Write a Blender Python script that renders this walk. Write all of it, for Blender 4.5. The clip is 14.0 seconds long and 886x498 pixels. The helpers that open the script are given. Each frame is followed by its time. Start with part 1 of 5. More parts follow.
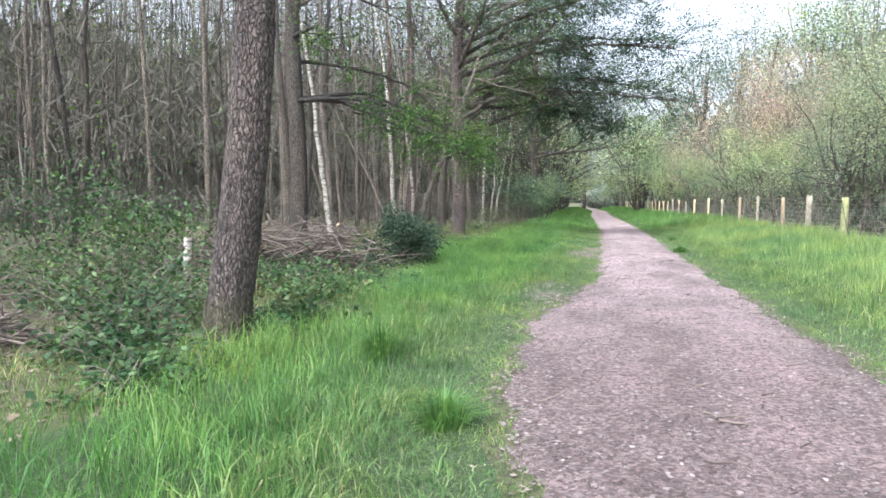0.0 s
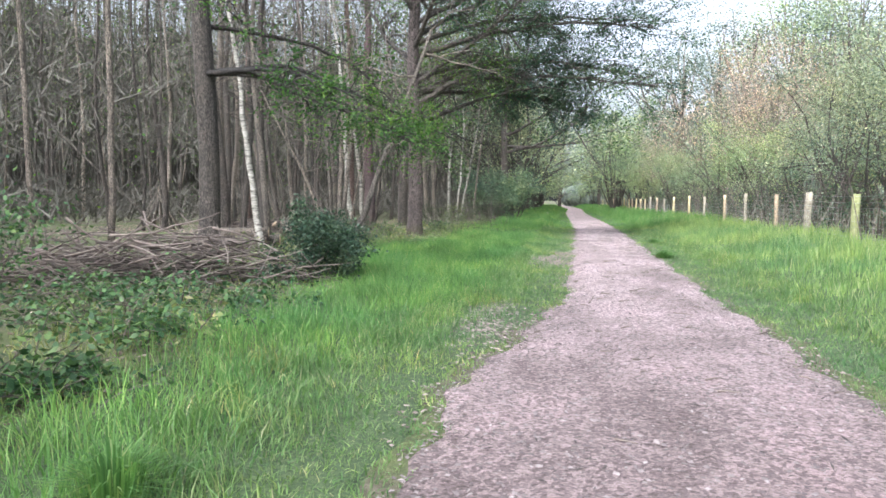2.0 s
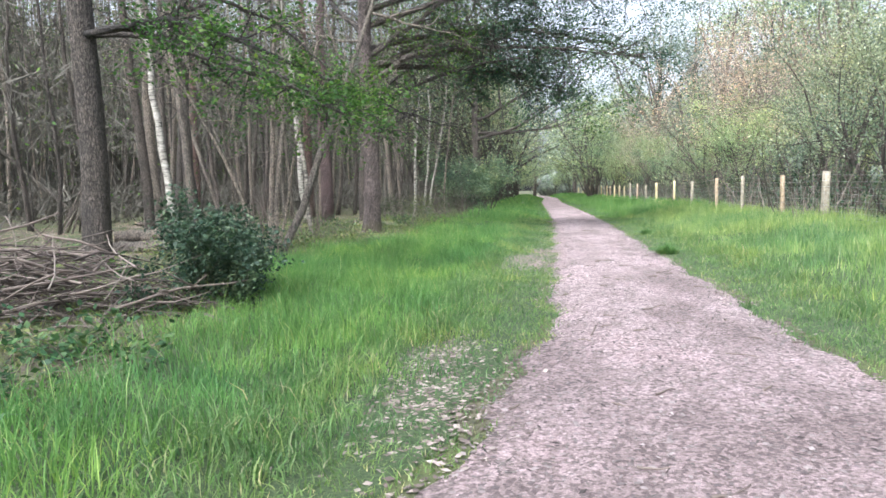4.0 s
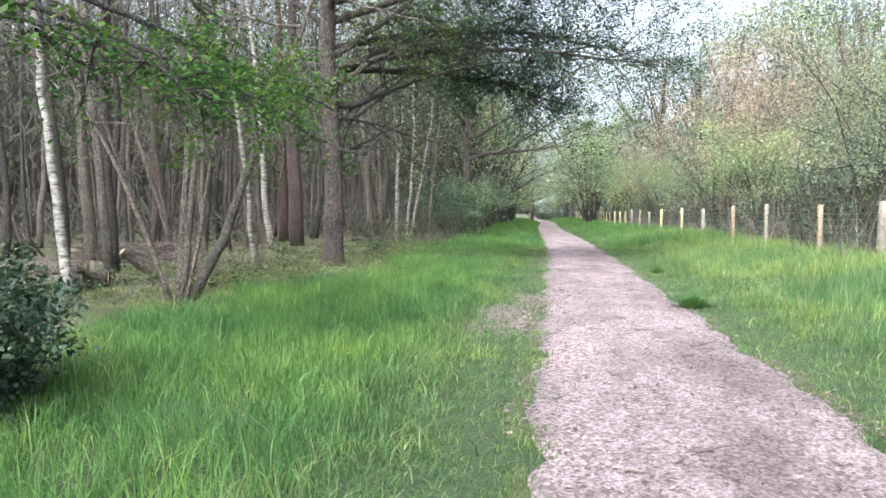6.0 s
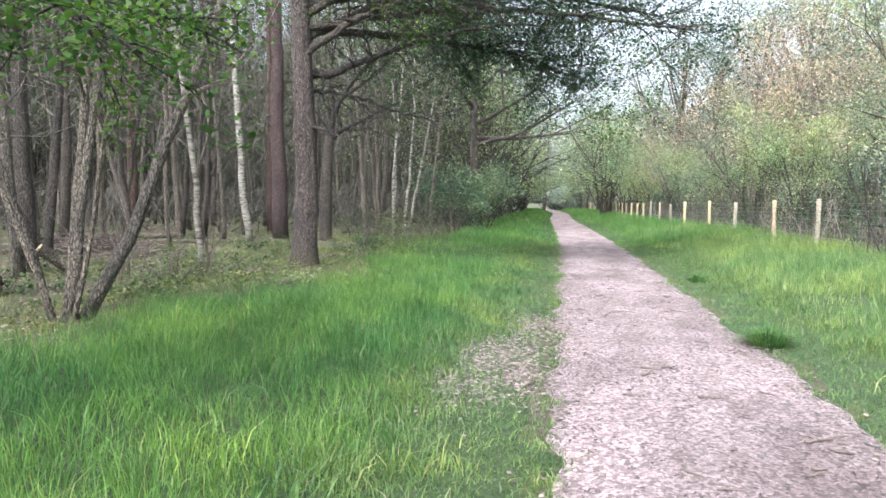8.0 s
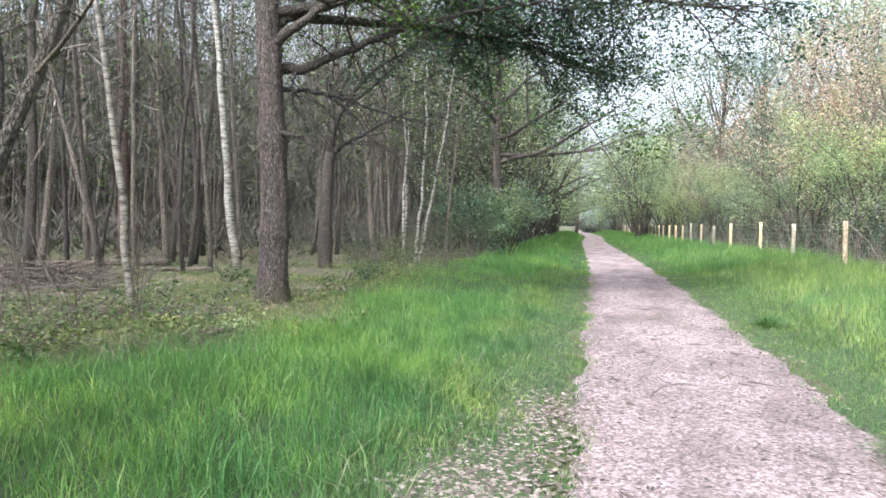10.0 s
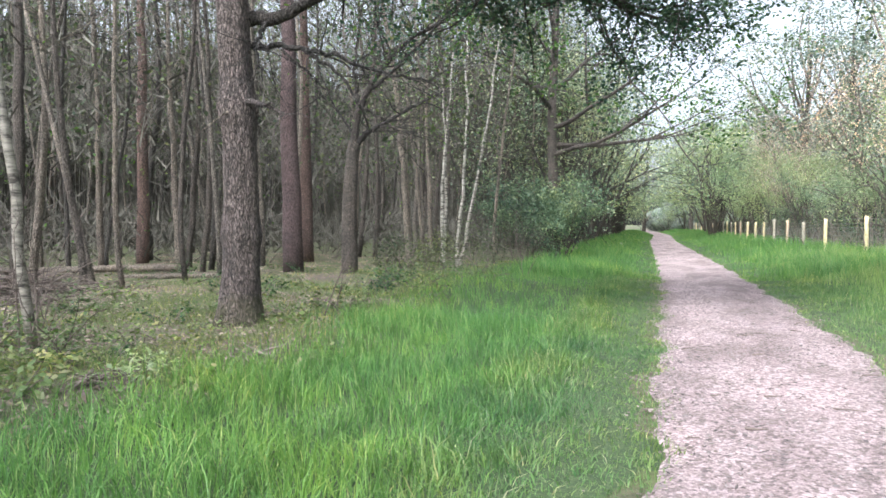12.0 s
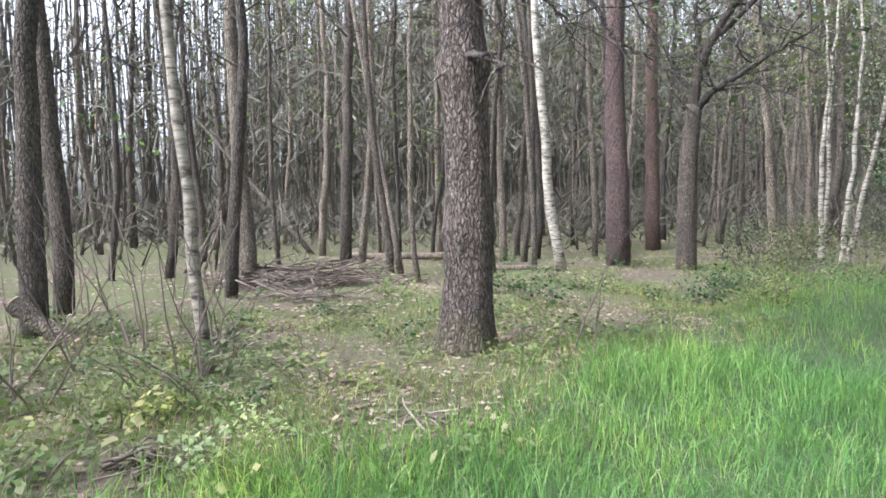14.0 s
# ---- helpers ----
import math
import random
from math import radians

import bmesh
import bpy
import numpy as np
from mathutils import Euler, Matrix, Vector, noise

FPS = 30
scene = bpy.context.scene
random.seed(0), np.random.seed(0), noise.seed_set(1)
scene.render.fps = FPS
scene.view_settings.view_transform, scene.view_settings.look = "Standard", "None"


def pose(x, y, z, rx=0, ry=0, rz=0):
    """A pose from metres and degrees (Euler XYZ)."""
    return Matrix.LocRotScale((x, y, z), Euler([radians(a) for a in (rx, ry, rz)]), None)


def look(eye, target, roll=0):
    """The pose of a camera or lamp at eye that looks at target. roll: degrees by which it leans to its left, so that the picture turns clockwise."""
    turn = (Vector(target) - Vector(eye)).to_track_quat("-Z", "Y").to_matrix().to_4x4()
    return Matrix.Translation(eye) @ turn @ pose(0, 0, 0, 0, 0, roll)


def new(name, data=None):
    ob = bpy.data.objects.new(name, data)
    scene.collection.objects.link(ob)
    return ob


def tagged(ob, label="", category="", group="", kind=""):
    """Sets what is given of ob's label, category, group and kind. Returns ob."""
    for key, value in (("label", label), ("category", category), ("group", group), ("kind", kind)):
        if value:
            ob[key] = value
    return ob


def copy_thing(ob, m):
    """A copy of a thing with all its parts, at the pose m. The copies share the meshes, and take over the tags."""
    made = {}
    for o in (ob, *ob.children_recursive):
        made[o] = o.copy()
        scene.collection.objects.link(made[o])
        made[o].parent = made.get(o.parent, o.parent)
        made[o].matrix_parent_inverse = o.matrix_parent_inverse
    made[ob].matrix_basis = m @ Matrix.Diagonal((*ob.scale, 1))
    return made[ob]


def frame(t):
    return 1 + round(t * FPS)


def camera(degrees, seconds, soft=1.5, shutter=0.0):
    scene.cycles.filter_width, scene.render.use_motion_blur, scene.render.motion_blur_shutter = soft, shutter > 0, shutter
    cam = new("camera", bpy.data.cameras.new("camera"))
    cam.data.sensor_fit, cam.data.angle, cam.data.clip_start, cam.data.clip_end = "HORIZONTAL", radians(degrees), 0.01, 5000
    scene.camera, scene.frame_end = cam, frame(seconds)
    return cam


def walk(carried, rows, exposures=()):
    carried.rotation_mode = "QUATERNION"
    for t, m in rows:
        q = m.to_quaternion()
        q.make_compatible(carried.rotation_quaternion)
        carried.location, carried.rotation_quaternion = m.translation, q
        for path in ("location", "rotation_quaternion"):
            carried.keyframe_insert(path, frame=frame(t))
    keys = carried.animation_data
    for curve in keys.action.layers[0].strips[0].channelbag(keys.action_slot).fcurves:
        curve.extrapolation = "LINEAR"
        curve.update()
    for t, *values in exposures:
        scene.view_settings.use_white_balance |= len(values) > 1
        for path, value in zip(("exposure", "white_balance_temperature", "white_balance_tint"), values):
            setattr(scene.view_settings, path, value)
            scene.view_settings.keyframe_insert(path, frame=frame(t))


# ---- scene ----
cam = camera(63.4, 14.0, 1.6)
PATH = [
    (0, (0.127, 0.822, 1.224), (-0.303, 2.771, 1.093), 0.1),
    (0.5, (0.195, 1.569, 1.197), (-0.211, 3.523, 1.076), 0.1),
    (1, (0.197, 2.228, 1.2), (-0.189, 4.186, 1.081), 0.4),
    (1.5, (0.252, 2.939, 1.211), (-0.116, 4.901, 1.09), 0.4),
    (2, (0.21, 3.633, 1.2), (-0.157, 5.594, 1.062), 0.3),
    (2.5, (0.191, 4.333, 1.232), (-0.17, 6.293, 1.06), 0.2),
    (2.7, (0.157, 4.585, 1.198), (-0.199, 6.545, 1.02), 0.0),
    (4.8, (0.052, 7.647, 1.143), (-0.224, 9.623, 1.009), -1.0),
    (5, (0.045, 7.963, 1.172), (-0.229, 9.94, 1.047), -0.8),
    (5.5, (0.148, 8.735, 1.187), (-0.125, 10.714, 1.087), -0.5),
    (6, (0.16, 9.414, 1.233), (-0.136, 11.39, 1.133), -0.1),
    (6.5, (0.208, 10.079, 1.272), (-0.102, 12.052, 1.164), 0.2),
    (7, (0.168, 10.729, 1.297), (-0.157, 12.699, 1.171), 0.5),
    (7.5, (0.18, 11.441, 1.304), (-0.142, 13.41, 1.175), 0.6),
    (8, (0.113, 12.08, 1.299), (-0.214, 14.048, 1.167), 0.6),
    (8.2, (0.102, 12.358, 1.335), (-0.223, 14.327, 1.208), 0.6),
    (10.3, (0.224, 15.158, 1.258), (-0.205, 17.11, 1.192), 0.2),
    (10.5, (0.243, 15.435, 1.233), (-0.185, 17.388, 1.168), -0.1),
    (11, (0.184, 16.137, 1.204), (-0.253, 18.088, 1.14), -0.3),
    (11.5, (0.157, 16.886, 1.218), (-0.317, 18.828, 1.155), -0.3),
    (12, (0.119, 17.583, 1.225), (-0.471, 19.492, 1.158), -0.2),
    (12.5, (0.086, 18.33, 1.264), (-0.7, 20.167, 1.19), 0.1),
    (13, (0.028, 19.041, 1.321), (-1.001, 20.754, 1.232), -0.1),
    (13.5, (-0.07, 19.759, 1.359), (-1.338, 21.302, 1.257), -0.5),
    (14, (-0.1, 20.434, 1.365), (-1.566, 21.79, 1.247), -0.9),
]
walk(cam, [(t, look(eye, target, roll)) for t, eye, target, roll in PATH], [(0, 1.84, 5900, 9), (11.5, 1.9, 5950, 8), (13, 2.1, 5950, 9), (14, 2.3, 5950, 12)])

# ---------------------------------------------------------------- world, sun
world = bpy.data.worlds.new("sky")
scene.world = world
world.use_nodes = True
wn = world.node_tree
bg = wn.nodes["Background"]
sky = wn.nodes.new("ShaderNodeTexSky")
sky.sky_type = "NISHITA"
sky.sun_disc = False
sky.sun_elevation, sky.sun_rotation = radians(48), radians(201)
sky.air_density, sky.dust_density, sky.ozone_density = 0.7, 6.0, 0.6
pale = wn.nodes.new("ShaderNodeHueSaturation")
pale.inputs["Saturation"].default_value = 0.3
wn.links.new(sky.outputs[0], pale.inputs["Color"])
wn.links.new(pale.outputs[0], bg.inputs[0])
bg.inputs[1].default_value = 0.15
sun = new("sun", bpy.data.lights.new("sun", "SUN"))
sun.data.energy, sun.data.angle, sun.data.color = 1.0, radians(35), (1.0, 0.97, 0.93)
sun.matrix_world = look((0, 0, 0), (0.25, 0.65, -0.72))

# ---------------------------------------------------------------- small tools
RNG = np.random.default_rng(7)


class Geo:
    """Gathers vertices, triangles and quads, and makes one mesh of them."""

    def __init__(self):
        self.v, self.t, self.q, self.n = [], [], [], 0

    def add(self, v, quads=None, tris=None):
        v = np.asarray(v, float).reshape(-1, 3)
        if quads is not None and len(quads):
            self.q.append(np.asarray(quads, int) + self.n)
        if tris is not None and len(tris):
            self.t.append(np.asarray(tris, int) + self.n)
        self.v.append(v)
        self.n += len(v)

    def mesh(self, name, material, smooth=False):
        me = bpy.data.meshes.new(name)
        v = np.concatenate(self.v)
        q = np.concatenate(self.q) if self.q else np.zeros((0, 4), int)
        t = np.concatenate(self.t) if self.t else np.zeros((0, 3), int)
        me.vertices.add(len(v))
        me.vertices.foreach_set("co", v.astype(np.float32).ravel())
        loops = np.concatenate([q.ravel(), t.ravel()])
        me.loops.add(len(loops))
        me.loops.foreach_set("vertex_index", loops.astype(np.int32))
        me.polygons.add(len(q) + len(t))
        start = np.concatenate([np.arange(len(q)) * 4, len(q) * 4 + np.arange(len(t)) * 3])
        me.polygons.foreach_set("loop_start", start.astype(np.int32))
        me.update(calc_edges=True)
        if smooth:
            me.shade_smooth()
        me.materials.append(material)
        return me


def part(name, geo, material, parent, label="", smooth=False):
    ob = new(name, geo.mesh(name, material, smooth))
    ob.parent = parent
    if label:
        ob["label"] = label
    return ob


def thing(name, x, y, z, label, category, group=""):
    ob = new(name)
    ob.location = (x, y, z)
    return tagged(ob, label, category, group)


def unit(v):
    return v / (np.linalg.norm(v) + 1e-9)


def tube(geo, pts, rad, sides=6, furrow=0.0, rng=None, cap=True):
    """A tapering round bar along a line of points; furrow roughens it like bark."""
    pts = np.asarray(pts, float)
    k = len(pts)
    rad = np.broadcast_to(np.asarray(rad, float), (k,))
    tang = np.gradient(pts, axis=0)
    a = np.linspace(0, 2 * np.pi, sides, endpoint=False)
    ref = np.array([1.0, 0.13, 0.05]) if abs(unit(tang[0])[0]) < 0.8 else np.array([0.1, 1.0, 0.1])
    rings = []
    ph = rng.uniform(0, 6.28, 4) if rng is not None else np.zeros(4)
    for i in range(k):
        t = unit(tang[i])
        u = unit(np.cross(t, ref))
        w = np.cross(t, u)
        r = np.full(sides, rad[i])
        if furrow:
            s = i * 0.21
            r = r * (1 + furrow * (np.sin(7 * a + 1.3 * np.sin(s + ph[0]) + ph[1]) * 0.6 + np.sin(3 * a + s * 0.6 + ph[2]) * 0.8 + np.sin(13 * a + 2 * np.sin(s * 1.7) + ph[3]) * 0.5))
            if rng is not None:
                r = r * (1 + furrow * 0.5 * rng.normal(size=sides))
        rings.append(pts[i] + np.outer(np.cos(a) * r, u) + np.outer(np.sin(a) * r, w))
    i, j = np.meshgrid(np.arange(k - 1), np.arange(sides), indexing="ij")
    i, j = i.ravel(), j.ravel()
    jn = (j + 1) % sides
    q = np.stack([i * sides + j, i * sides + jn, (i + 1) * sides + jn, (i + 1) * sides + j], 1)
    v = np.concatenate(rings)
    tri = None
    if cap:
        n = len(v)
        v = np.concatenate([v, pts[:1], pts[-1:]])
        jj = np.arange(sides)
        jm = (jj + 1) % sides
        b = (k - 1) * sides
        tri = np.concatenate([np.stack([jm, jj, np.full(sides, n)], 1), np.stack([b + jj, b + jm, np.full(sides, n + 1)], 1)])
    geo.add(v, q, tri)


def crooked(rng, p, d, length, seg, wob, up):
    """A wandering line of points from p along d."""
    pts, d = [np.array(p, float)], unit(np.array(d, float))
    for _ in range(seg):
        d = unit(d + wob * rng.normal(size=3) + np.array([0, 0, up]))
        pts.append(pts[-1] + d * length / seg)
    return np.array(pts)


def limb(geo, tips, rng, p, d, length, r, depth, wob=0.18, up=0.05, seg=5, sides=6, kids=4, spread=0.9, thin=0.4):
    """A branch with its smaller branches; the fine ends go to tips."""
    pts = crooked(rng, p, d, length, seg, wob, up)
    tube(geo, pts, np.linspace(r, r * thin, seg + 1), max(3, sides), cap=False)
    if depth == 0:
        tips.extend(pts[1:])
        return
    for i in range(kids):
        f = rng.uniform(0.3, 1.0) if i else 1.0
        k = min(seg, int(round(f * seg)))
        along = unit(pts[k] - pts[max(0, k - 1)])
        side = unit(along + spread * (0.35 if i == 0 else 1.0) * unit(rng.normal(size=3)))
        limb(geo, tips, rng, pts[k], side, length * rng.uniform(0.45, 0.7), r * (1 - (1 - thin) * f) * 0.75, depth - 1, wob * 1.1, up, max(3, seg - 1), sides - 1, kids, spread, thin)


def leaf_cloud(geo, rng, centres, n, spread, size, flat=0.5, droop=0.0):
    """n leaves (each a pointed, four-cornered blade) round every centre."""
    c = np.repeat(np.asarray(centres, float), n, 0)
    c = c + rng.normal(size=c.shape) * spread * np.array([1, 1, 0.7])
    m = len(c)
    nrm = rng.normal(size=(m, 3))
    nrm[:, 2] = np.abs(nrm[:, 2]) + flat
    nrm /= np.linalg.norm(nrm, axis=1)[:, None]
    d = rng.normal(size=(m, 3))
    d[:, 2] -= droop
    d -= nrm * (d * nrm).sum(1)[:, None]
    d /= np.linalg.norm(d, axis=1)[:, None] + 1e-9
    s = np.cross(nrm, d)
    ln = (size * rng.uniform(0.6, 1.35, m))[:, None]
    v = np.stack([c, c + d * ln * 0.55 + s * ln * 0.3, c + d * ln, c + d * ln * 0.55 - s * ln * 0.3], 1).reshape(-1, 3)
    geo.add(v, np.arange(m * 4).reshape(-1, 4))


# ---------------------------------------------------------------- the lie of the land
def smooth(a, b, x):
    t = np.clip((x - a) / (b - a), 0, 1)
    return t * t * (3 - 2 * t)


def middle(y):
    """Middle of the path at y."""
    return np.interp(y, [-40, 30, 39, 70, 98, 130, 200, 400], [1.0, 1.0, 0.86, 0.02, -0.1, -1.6, -6.0, -20])


def left_edge(y):
    y = np.asarray(y, float)
    near = np.interp(y, [-40, 3, 4.5, 6.7, 8.5, 10, 11.2, 12.5, 400], [-1.25, -1.1, -1.35, -1.6, -1.52, -1.32, -1.08, -0.92, -0.9])
    return middle(y) + near + 0.05 * np.sin(y * 2.1) + 0.04 * np.sin(y * 5.3 + 1) + 0.03 * np.sin(y * 11.7)


def right_edge(y):
    y = np.asarray(y, float)
    near = np.interp(y, [-40, 3, 8, 13, 400], [1.25, 1.2, 1.0, 0.88, 0.88])
    return middle(y) + near + 0.04 * np.sin(y * 1.7 + 2) + 0.035 * np.sin(y * 4.6) + 0.03 * np.sin(y * 10.1)


def land(x, y):
    x, y = np.asarray(x, float), np.asarray(y, float)
    dx = x - middle(y)
    z = 0.27 * smooth(1.2, 4.6, dx) + 0.05 * smooth(1.0, 2.5, -dx)
    rough = smooth(1.0, 2.2, np.abs(dx - 0.0))
    z = z + rough * (0.035 * np.sin(x * 1.3 + 0.7 * np.sin(y * 0.6)) + 0.03 * np.sin(y * 1.1 + x * 0.5) + 0.015 * np.sin(x * 3.7 + y * 2.9))
    crown = 0.02 * (1 - np.clip(np.abs(dx), 0, 1) ** 2)
    return z + crown


def lumps(x, y, s):
    return 0.5 + 0.25 * np.sin(x * 2.3 * s + 1.7 * np.sin(y * 1.1 * s)) + 0.25 * np.sin(y * 2.9 * s + 1.3 * np.sin(x * 1.9 * s + 0.6))


def wood_edge(y):
    """Where the tall turf gives way to the woodland floor."""
    y = np.asarray(y, float)
    return np.interp(y, [-10, 4, 8, 12, 16, 19, 22, 26, 30, 36, 44, 60, 120], [-3.0, -2.6, -2.3, -2.8, -4.0, -4.2, -2.9, -3.3, -4.3, -4.2, -3.0, -3.0, -4]) + 0.25 * np.sin(y * 1.9)


def fence_x(y):
    return 4.78 + middle(y)


# ---------------------------------------------------------------- materials
def material(name):
    m = bpy.data.materials.new(name)
    m.use_nodes = True
    nt = m.node_tree
    b = nt.nodes["Principled BSDF"]
    return m, nt, b


def node(nt, kind, **inputs):
    n = nt.nodes.new(kind)
    for key, value in inputs.items():
        n.inputs[key.replace("_", " ")].default_value = value
    return n


def ramp(nt, source, stops):
    n = nt.nodes.new("ShaderNodeValToRGB")
    el = n.color_ramp.elements
    while len(el) < len(stops):
        el.new(0.5)
    for e, (p, c) in zip(el, stops):
        e.position, e.color = p, (*c, 1)
    nt.links.new(source, n.inputs[0])
    return n.outputs[0]


def mix(nt, kind, a, b, factor):
    n = nt.nodes.new("ShaderNodeMix")
    n.data_type, n.blend_type = "RGBA", kind
    for socket, value in ((n.inputs[0], factor), (n.inputs[6], a), (n.inputs[7], b)):
        if isinstance(value, (int, float)):
            socket.default_value = value
        elif isinstance(value, tuple):
            socket.default_value = (*value, 1)
        else:
            nt.links.new(value, socket)
    return n.outputs[2]


def bump(nt, b, height, strength, distance):
    n = node(nt, "ShaderNodeBump", Strength=strength, Distance=distance)
    nt.links.new(height, n.inputs["Height"])
    nt.links.new(n.outputs[0], b.inputs["Normal"])


def noise_at(nt, vector, scale, detail=4.0, rough=0.6):
    n = node(nt, "ShaderNodeTexNoise", Scale=scale, Detail=detail, Roughness=rough)
    nt.links.new(vector, n.inputs["Vector"])
    return n.outputs["Fac"]


def stretched(nt, source, sx, sy, sz):
    n = nt.nodes.new("ShaderNodeMapping")
    n.inputs["Scale"].default_value = (sx, sy, sz)
    nt.links.new(source, n.inputs["Vector"])
    return n.outputs[0]


def bark(name, dark, mid, pale, moss=0.0, plate=30.0):
    """Rough bark: crooked upright plates parted by dark cracks, pale flecks, and moss at the foot."""
    m, nt, b = material(name)
    pos = nt.nodes.new("ShaderNodeTexCoord").outputs["Object"]
    fur = noise_at(nt, stretched(nt, pos, 1, 1, 0.35), 40, 6, 0.75)
    big = noise_at(nt, stretched(nt, pos, 1, 1, 0.5), 3.0, 3)
    warp = node(nt, "ShaderNodeTexNoise", Scale=14.0, Detail=3.0)
    nt.links.new(pos, warp.inputs["Vector"])
    bent_pos = mix(nt, "ADD", stretched(nt, pos, 1, 1, 0.42), warp.outputs["Color"], 0.055)
    vor = node(nt, "ShaderNodeTexVoronoi", Scale=plate)
    vor.feature = "DISTANCE_TO_EDGE"
    nt.links.new(bent_pos, vor.inputs["Vector"])
    crack = ramp(nt, vor.outputs["Distance"], [(0.0, (0.32, 0.31, 0.3)), (0.07, (0.8, 0.8, 0.8)), (0.25, (1.2, 1.19, 1.18))])
    c = ramp(nt, fur, [(0.3, dark), (0.5, mid), (0.74, pale)])
    c = mix(nt, "MULTIPLY", c, ramp(nt, big, [(0.3, (0.65, 0.65, 0.67)), (0.7, (1.2, 1.16, 1.12))]), 1.0)
    c = mix(nt, "MULTIPLY", c, crack, 1.0)
    info = nt.nodes.new("ShaderNodeObjectInfo").outputs["Random"]
    c = mix(nt, "MULTIPLY", c, ramp(nt, info, [(0, (0.75, 0.75, 0.75)), (0.5, (1.0, 0.95, 0.9)), (1, (1.25, 1.2, 1.15))]), 1.0)
    if moss:
        sep = nt.nodes.new("ShaderNodeSeparateXYZ")
        nt.links.new(pos, sep.inputs[0])
        mm = nt.nodes.new("ShaderNodeMath")
        mm.operation = "ADD"
        nt.links.new(sep.outputs[2], mm.inputs[0])
        nt.links.new(noise_at(nt, pos, 5, 4), mm.inputs[1])
        c = mix(nt, "MIX", c, (0.06, 0.062, 0.022), ramp(nt, mm.outputs[0], [(0.5, (moss, moss, moss)), (0.95, (0, 0, 0))]))
    nt.links.new(c, b.inputs["Base Color"])
    b.inputs["Roughness"].default_value = 0.95
    bump(nt, b, mix(nt, "MIX", fur, crack, 0.6), 1.0, 0.05)
    return m


def birch_bark():
    m, nt, b = material("birch_bark")
    pos = nt.nodes.new("ShaderNodeTexCoord").outputs["Object"]
    band = noise_at(nt, stretched(nt, pos, 1, 1, 5.0), 4.0, 4, 0.7)
    spot = noise_at(nt, stretched(nt, pos, 1, 1, 1.6), 7.0, 4, 0.7)
    c = ramp(nt, band, [(0.38, (0.07, 0.06, 0.052)), (0.48, (0.32, 0.3, 0.265)), (0.72, (0.55, 0.52, 0.47))])
    c = mix(nt, "MULTIPLY", c, ramp(nt, spot, [(0.34, (0.22, 0.2, 0.18)), (0.5, (1, 1, 1))]), 0.8)
    info = nt.nodes.new("ShaderNodeObjectInfo").outputs["Random"]
    c = mix(nt, "MULTIPLY", c, ramp(nt, info, [(0, (0.6, 0.58, 0.55)), (1, (1.05, 1.05, 1.05))]), 1.0)
    nt.links.new(c, b.inputs["Base Color"])
    b.inputs["Roughness"].default_value = 0.7
    bump(nt, b, band, 0.4, 0.01)
    return m


def leafy(name, stops, glow=0.4, patch=0.35, gloss=0.5):
    """Leaf or grass stuff: colour by island and by patches of the place, with light passing through."""
    m, nt, b = material(name)
    isl = nt.nodes.new("ShaderNodeNewGeometry")
    c = ramp(nt, isl.outputs["Random Per Island"], stops)
    big = noise_at(nt, isl.outputs["Position"], patch, 3)
    fine = noise_at(nt, isl.outputs["Position"], patch * 5, 3)
    c = mix(nt, "MULTIPLY", c, ramp(nt, big, [(0.32, (0.66, 0.8, 0.9)), (0.5, (1, 1, 1)), (0.68, (1.3, 1.15, 0.95))]), 1.0)
    c = mix(nt, "MULTIPLY", c, ramp(nt, fine, [(0.3, (0.52, 0.58, 0.6)), (0.5, (0.95, 0.95, 0.95)), (0.7, (1.4, 1.3, 1.1))]), 1.0)
    info = nt.nodes.new("ShaderNodeObjectInfo").outputs["Random"]
    c = mix(nt, "MULTIPLY", c, ramp(nt, info, [(0, (0.74, 0.78, 0.86)), (0.5, (1, 1, 1)), (1, (1.24, 1.2, 1.08))]), 1.0)
    nt.links.new(c, b.inputs["Base Color"])
    b.inputs["Roughness"].default_value = gloss
    b.inputs["Specular IOR Level"].default_value = 0.2
    tr = nt.nodes.new("ShaderNodeBsdfTranslucent")
    nt.links.new(mix(nt, "MULTIPLY", c, (1.15, 1.2, 0.8), 1.0), tr.inputs[0])
    ms = nt.nodes.new("ShaderNodeMixShader")
    ms.inputs[0].default_value = glow
    nt.links.new(b.outputs[0], ms.inputs[1])
    nt.links.new(tr.outputs[0], ms.inputs[2])
    nt.links.new(ms.outputs[0], nt.nodes["Material Output"].inputs[0])
    return m


def plain(name, stops, scale=6.0, rough=0.9, relief=0.3, island=False, dist=0.02):
    m, nt, b = material(name)
    g = nt.nodes.new("ShaderNodeNewGeometry")
    n = noise_at(nt, g.outputs["Position"], scale, 5)
    c = ramp(nt, g.outputs["Random Per Island"] if island else n, stops)
    c = mix(nt, "MULTIPLY", c, ramp(nt, n, [(0.3, (0.75, 0.75, 0.75)), (0.7, (1.15, 1.15, 1.15))]), 1.0)
    info = nt.nodes.new("ShaderNodeObjectInfo").outputs["Random"]
    c = mix(nt, "MULTIPLY", c, ramp(nt, info, [(0, (0.8, 0.8, 0.8)), (1, (1.2, 1.2, 1.2))]), 1.0)
    nt.links.new(c, b.inputs["Base Color"])
    b.inputs["Roughness"].default_value = rough
    bump(nt, b, n, relief, dist)
    return m


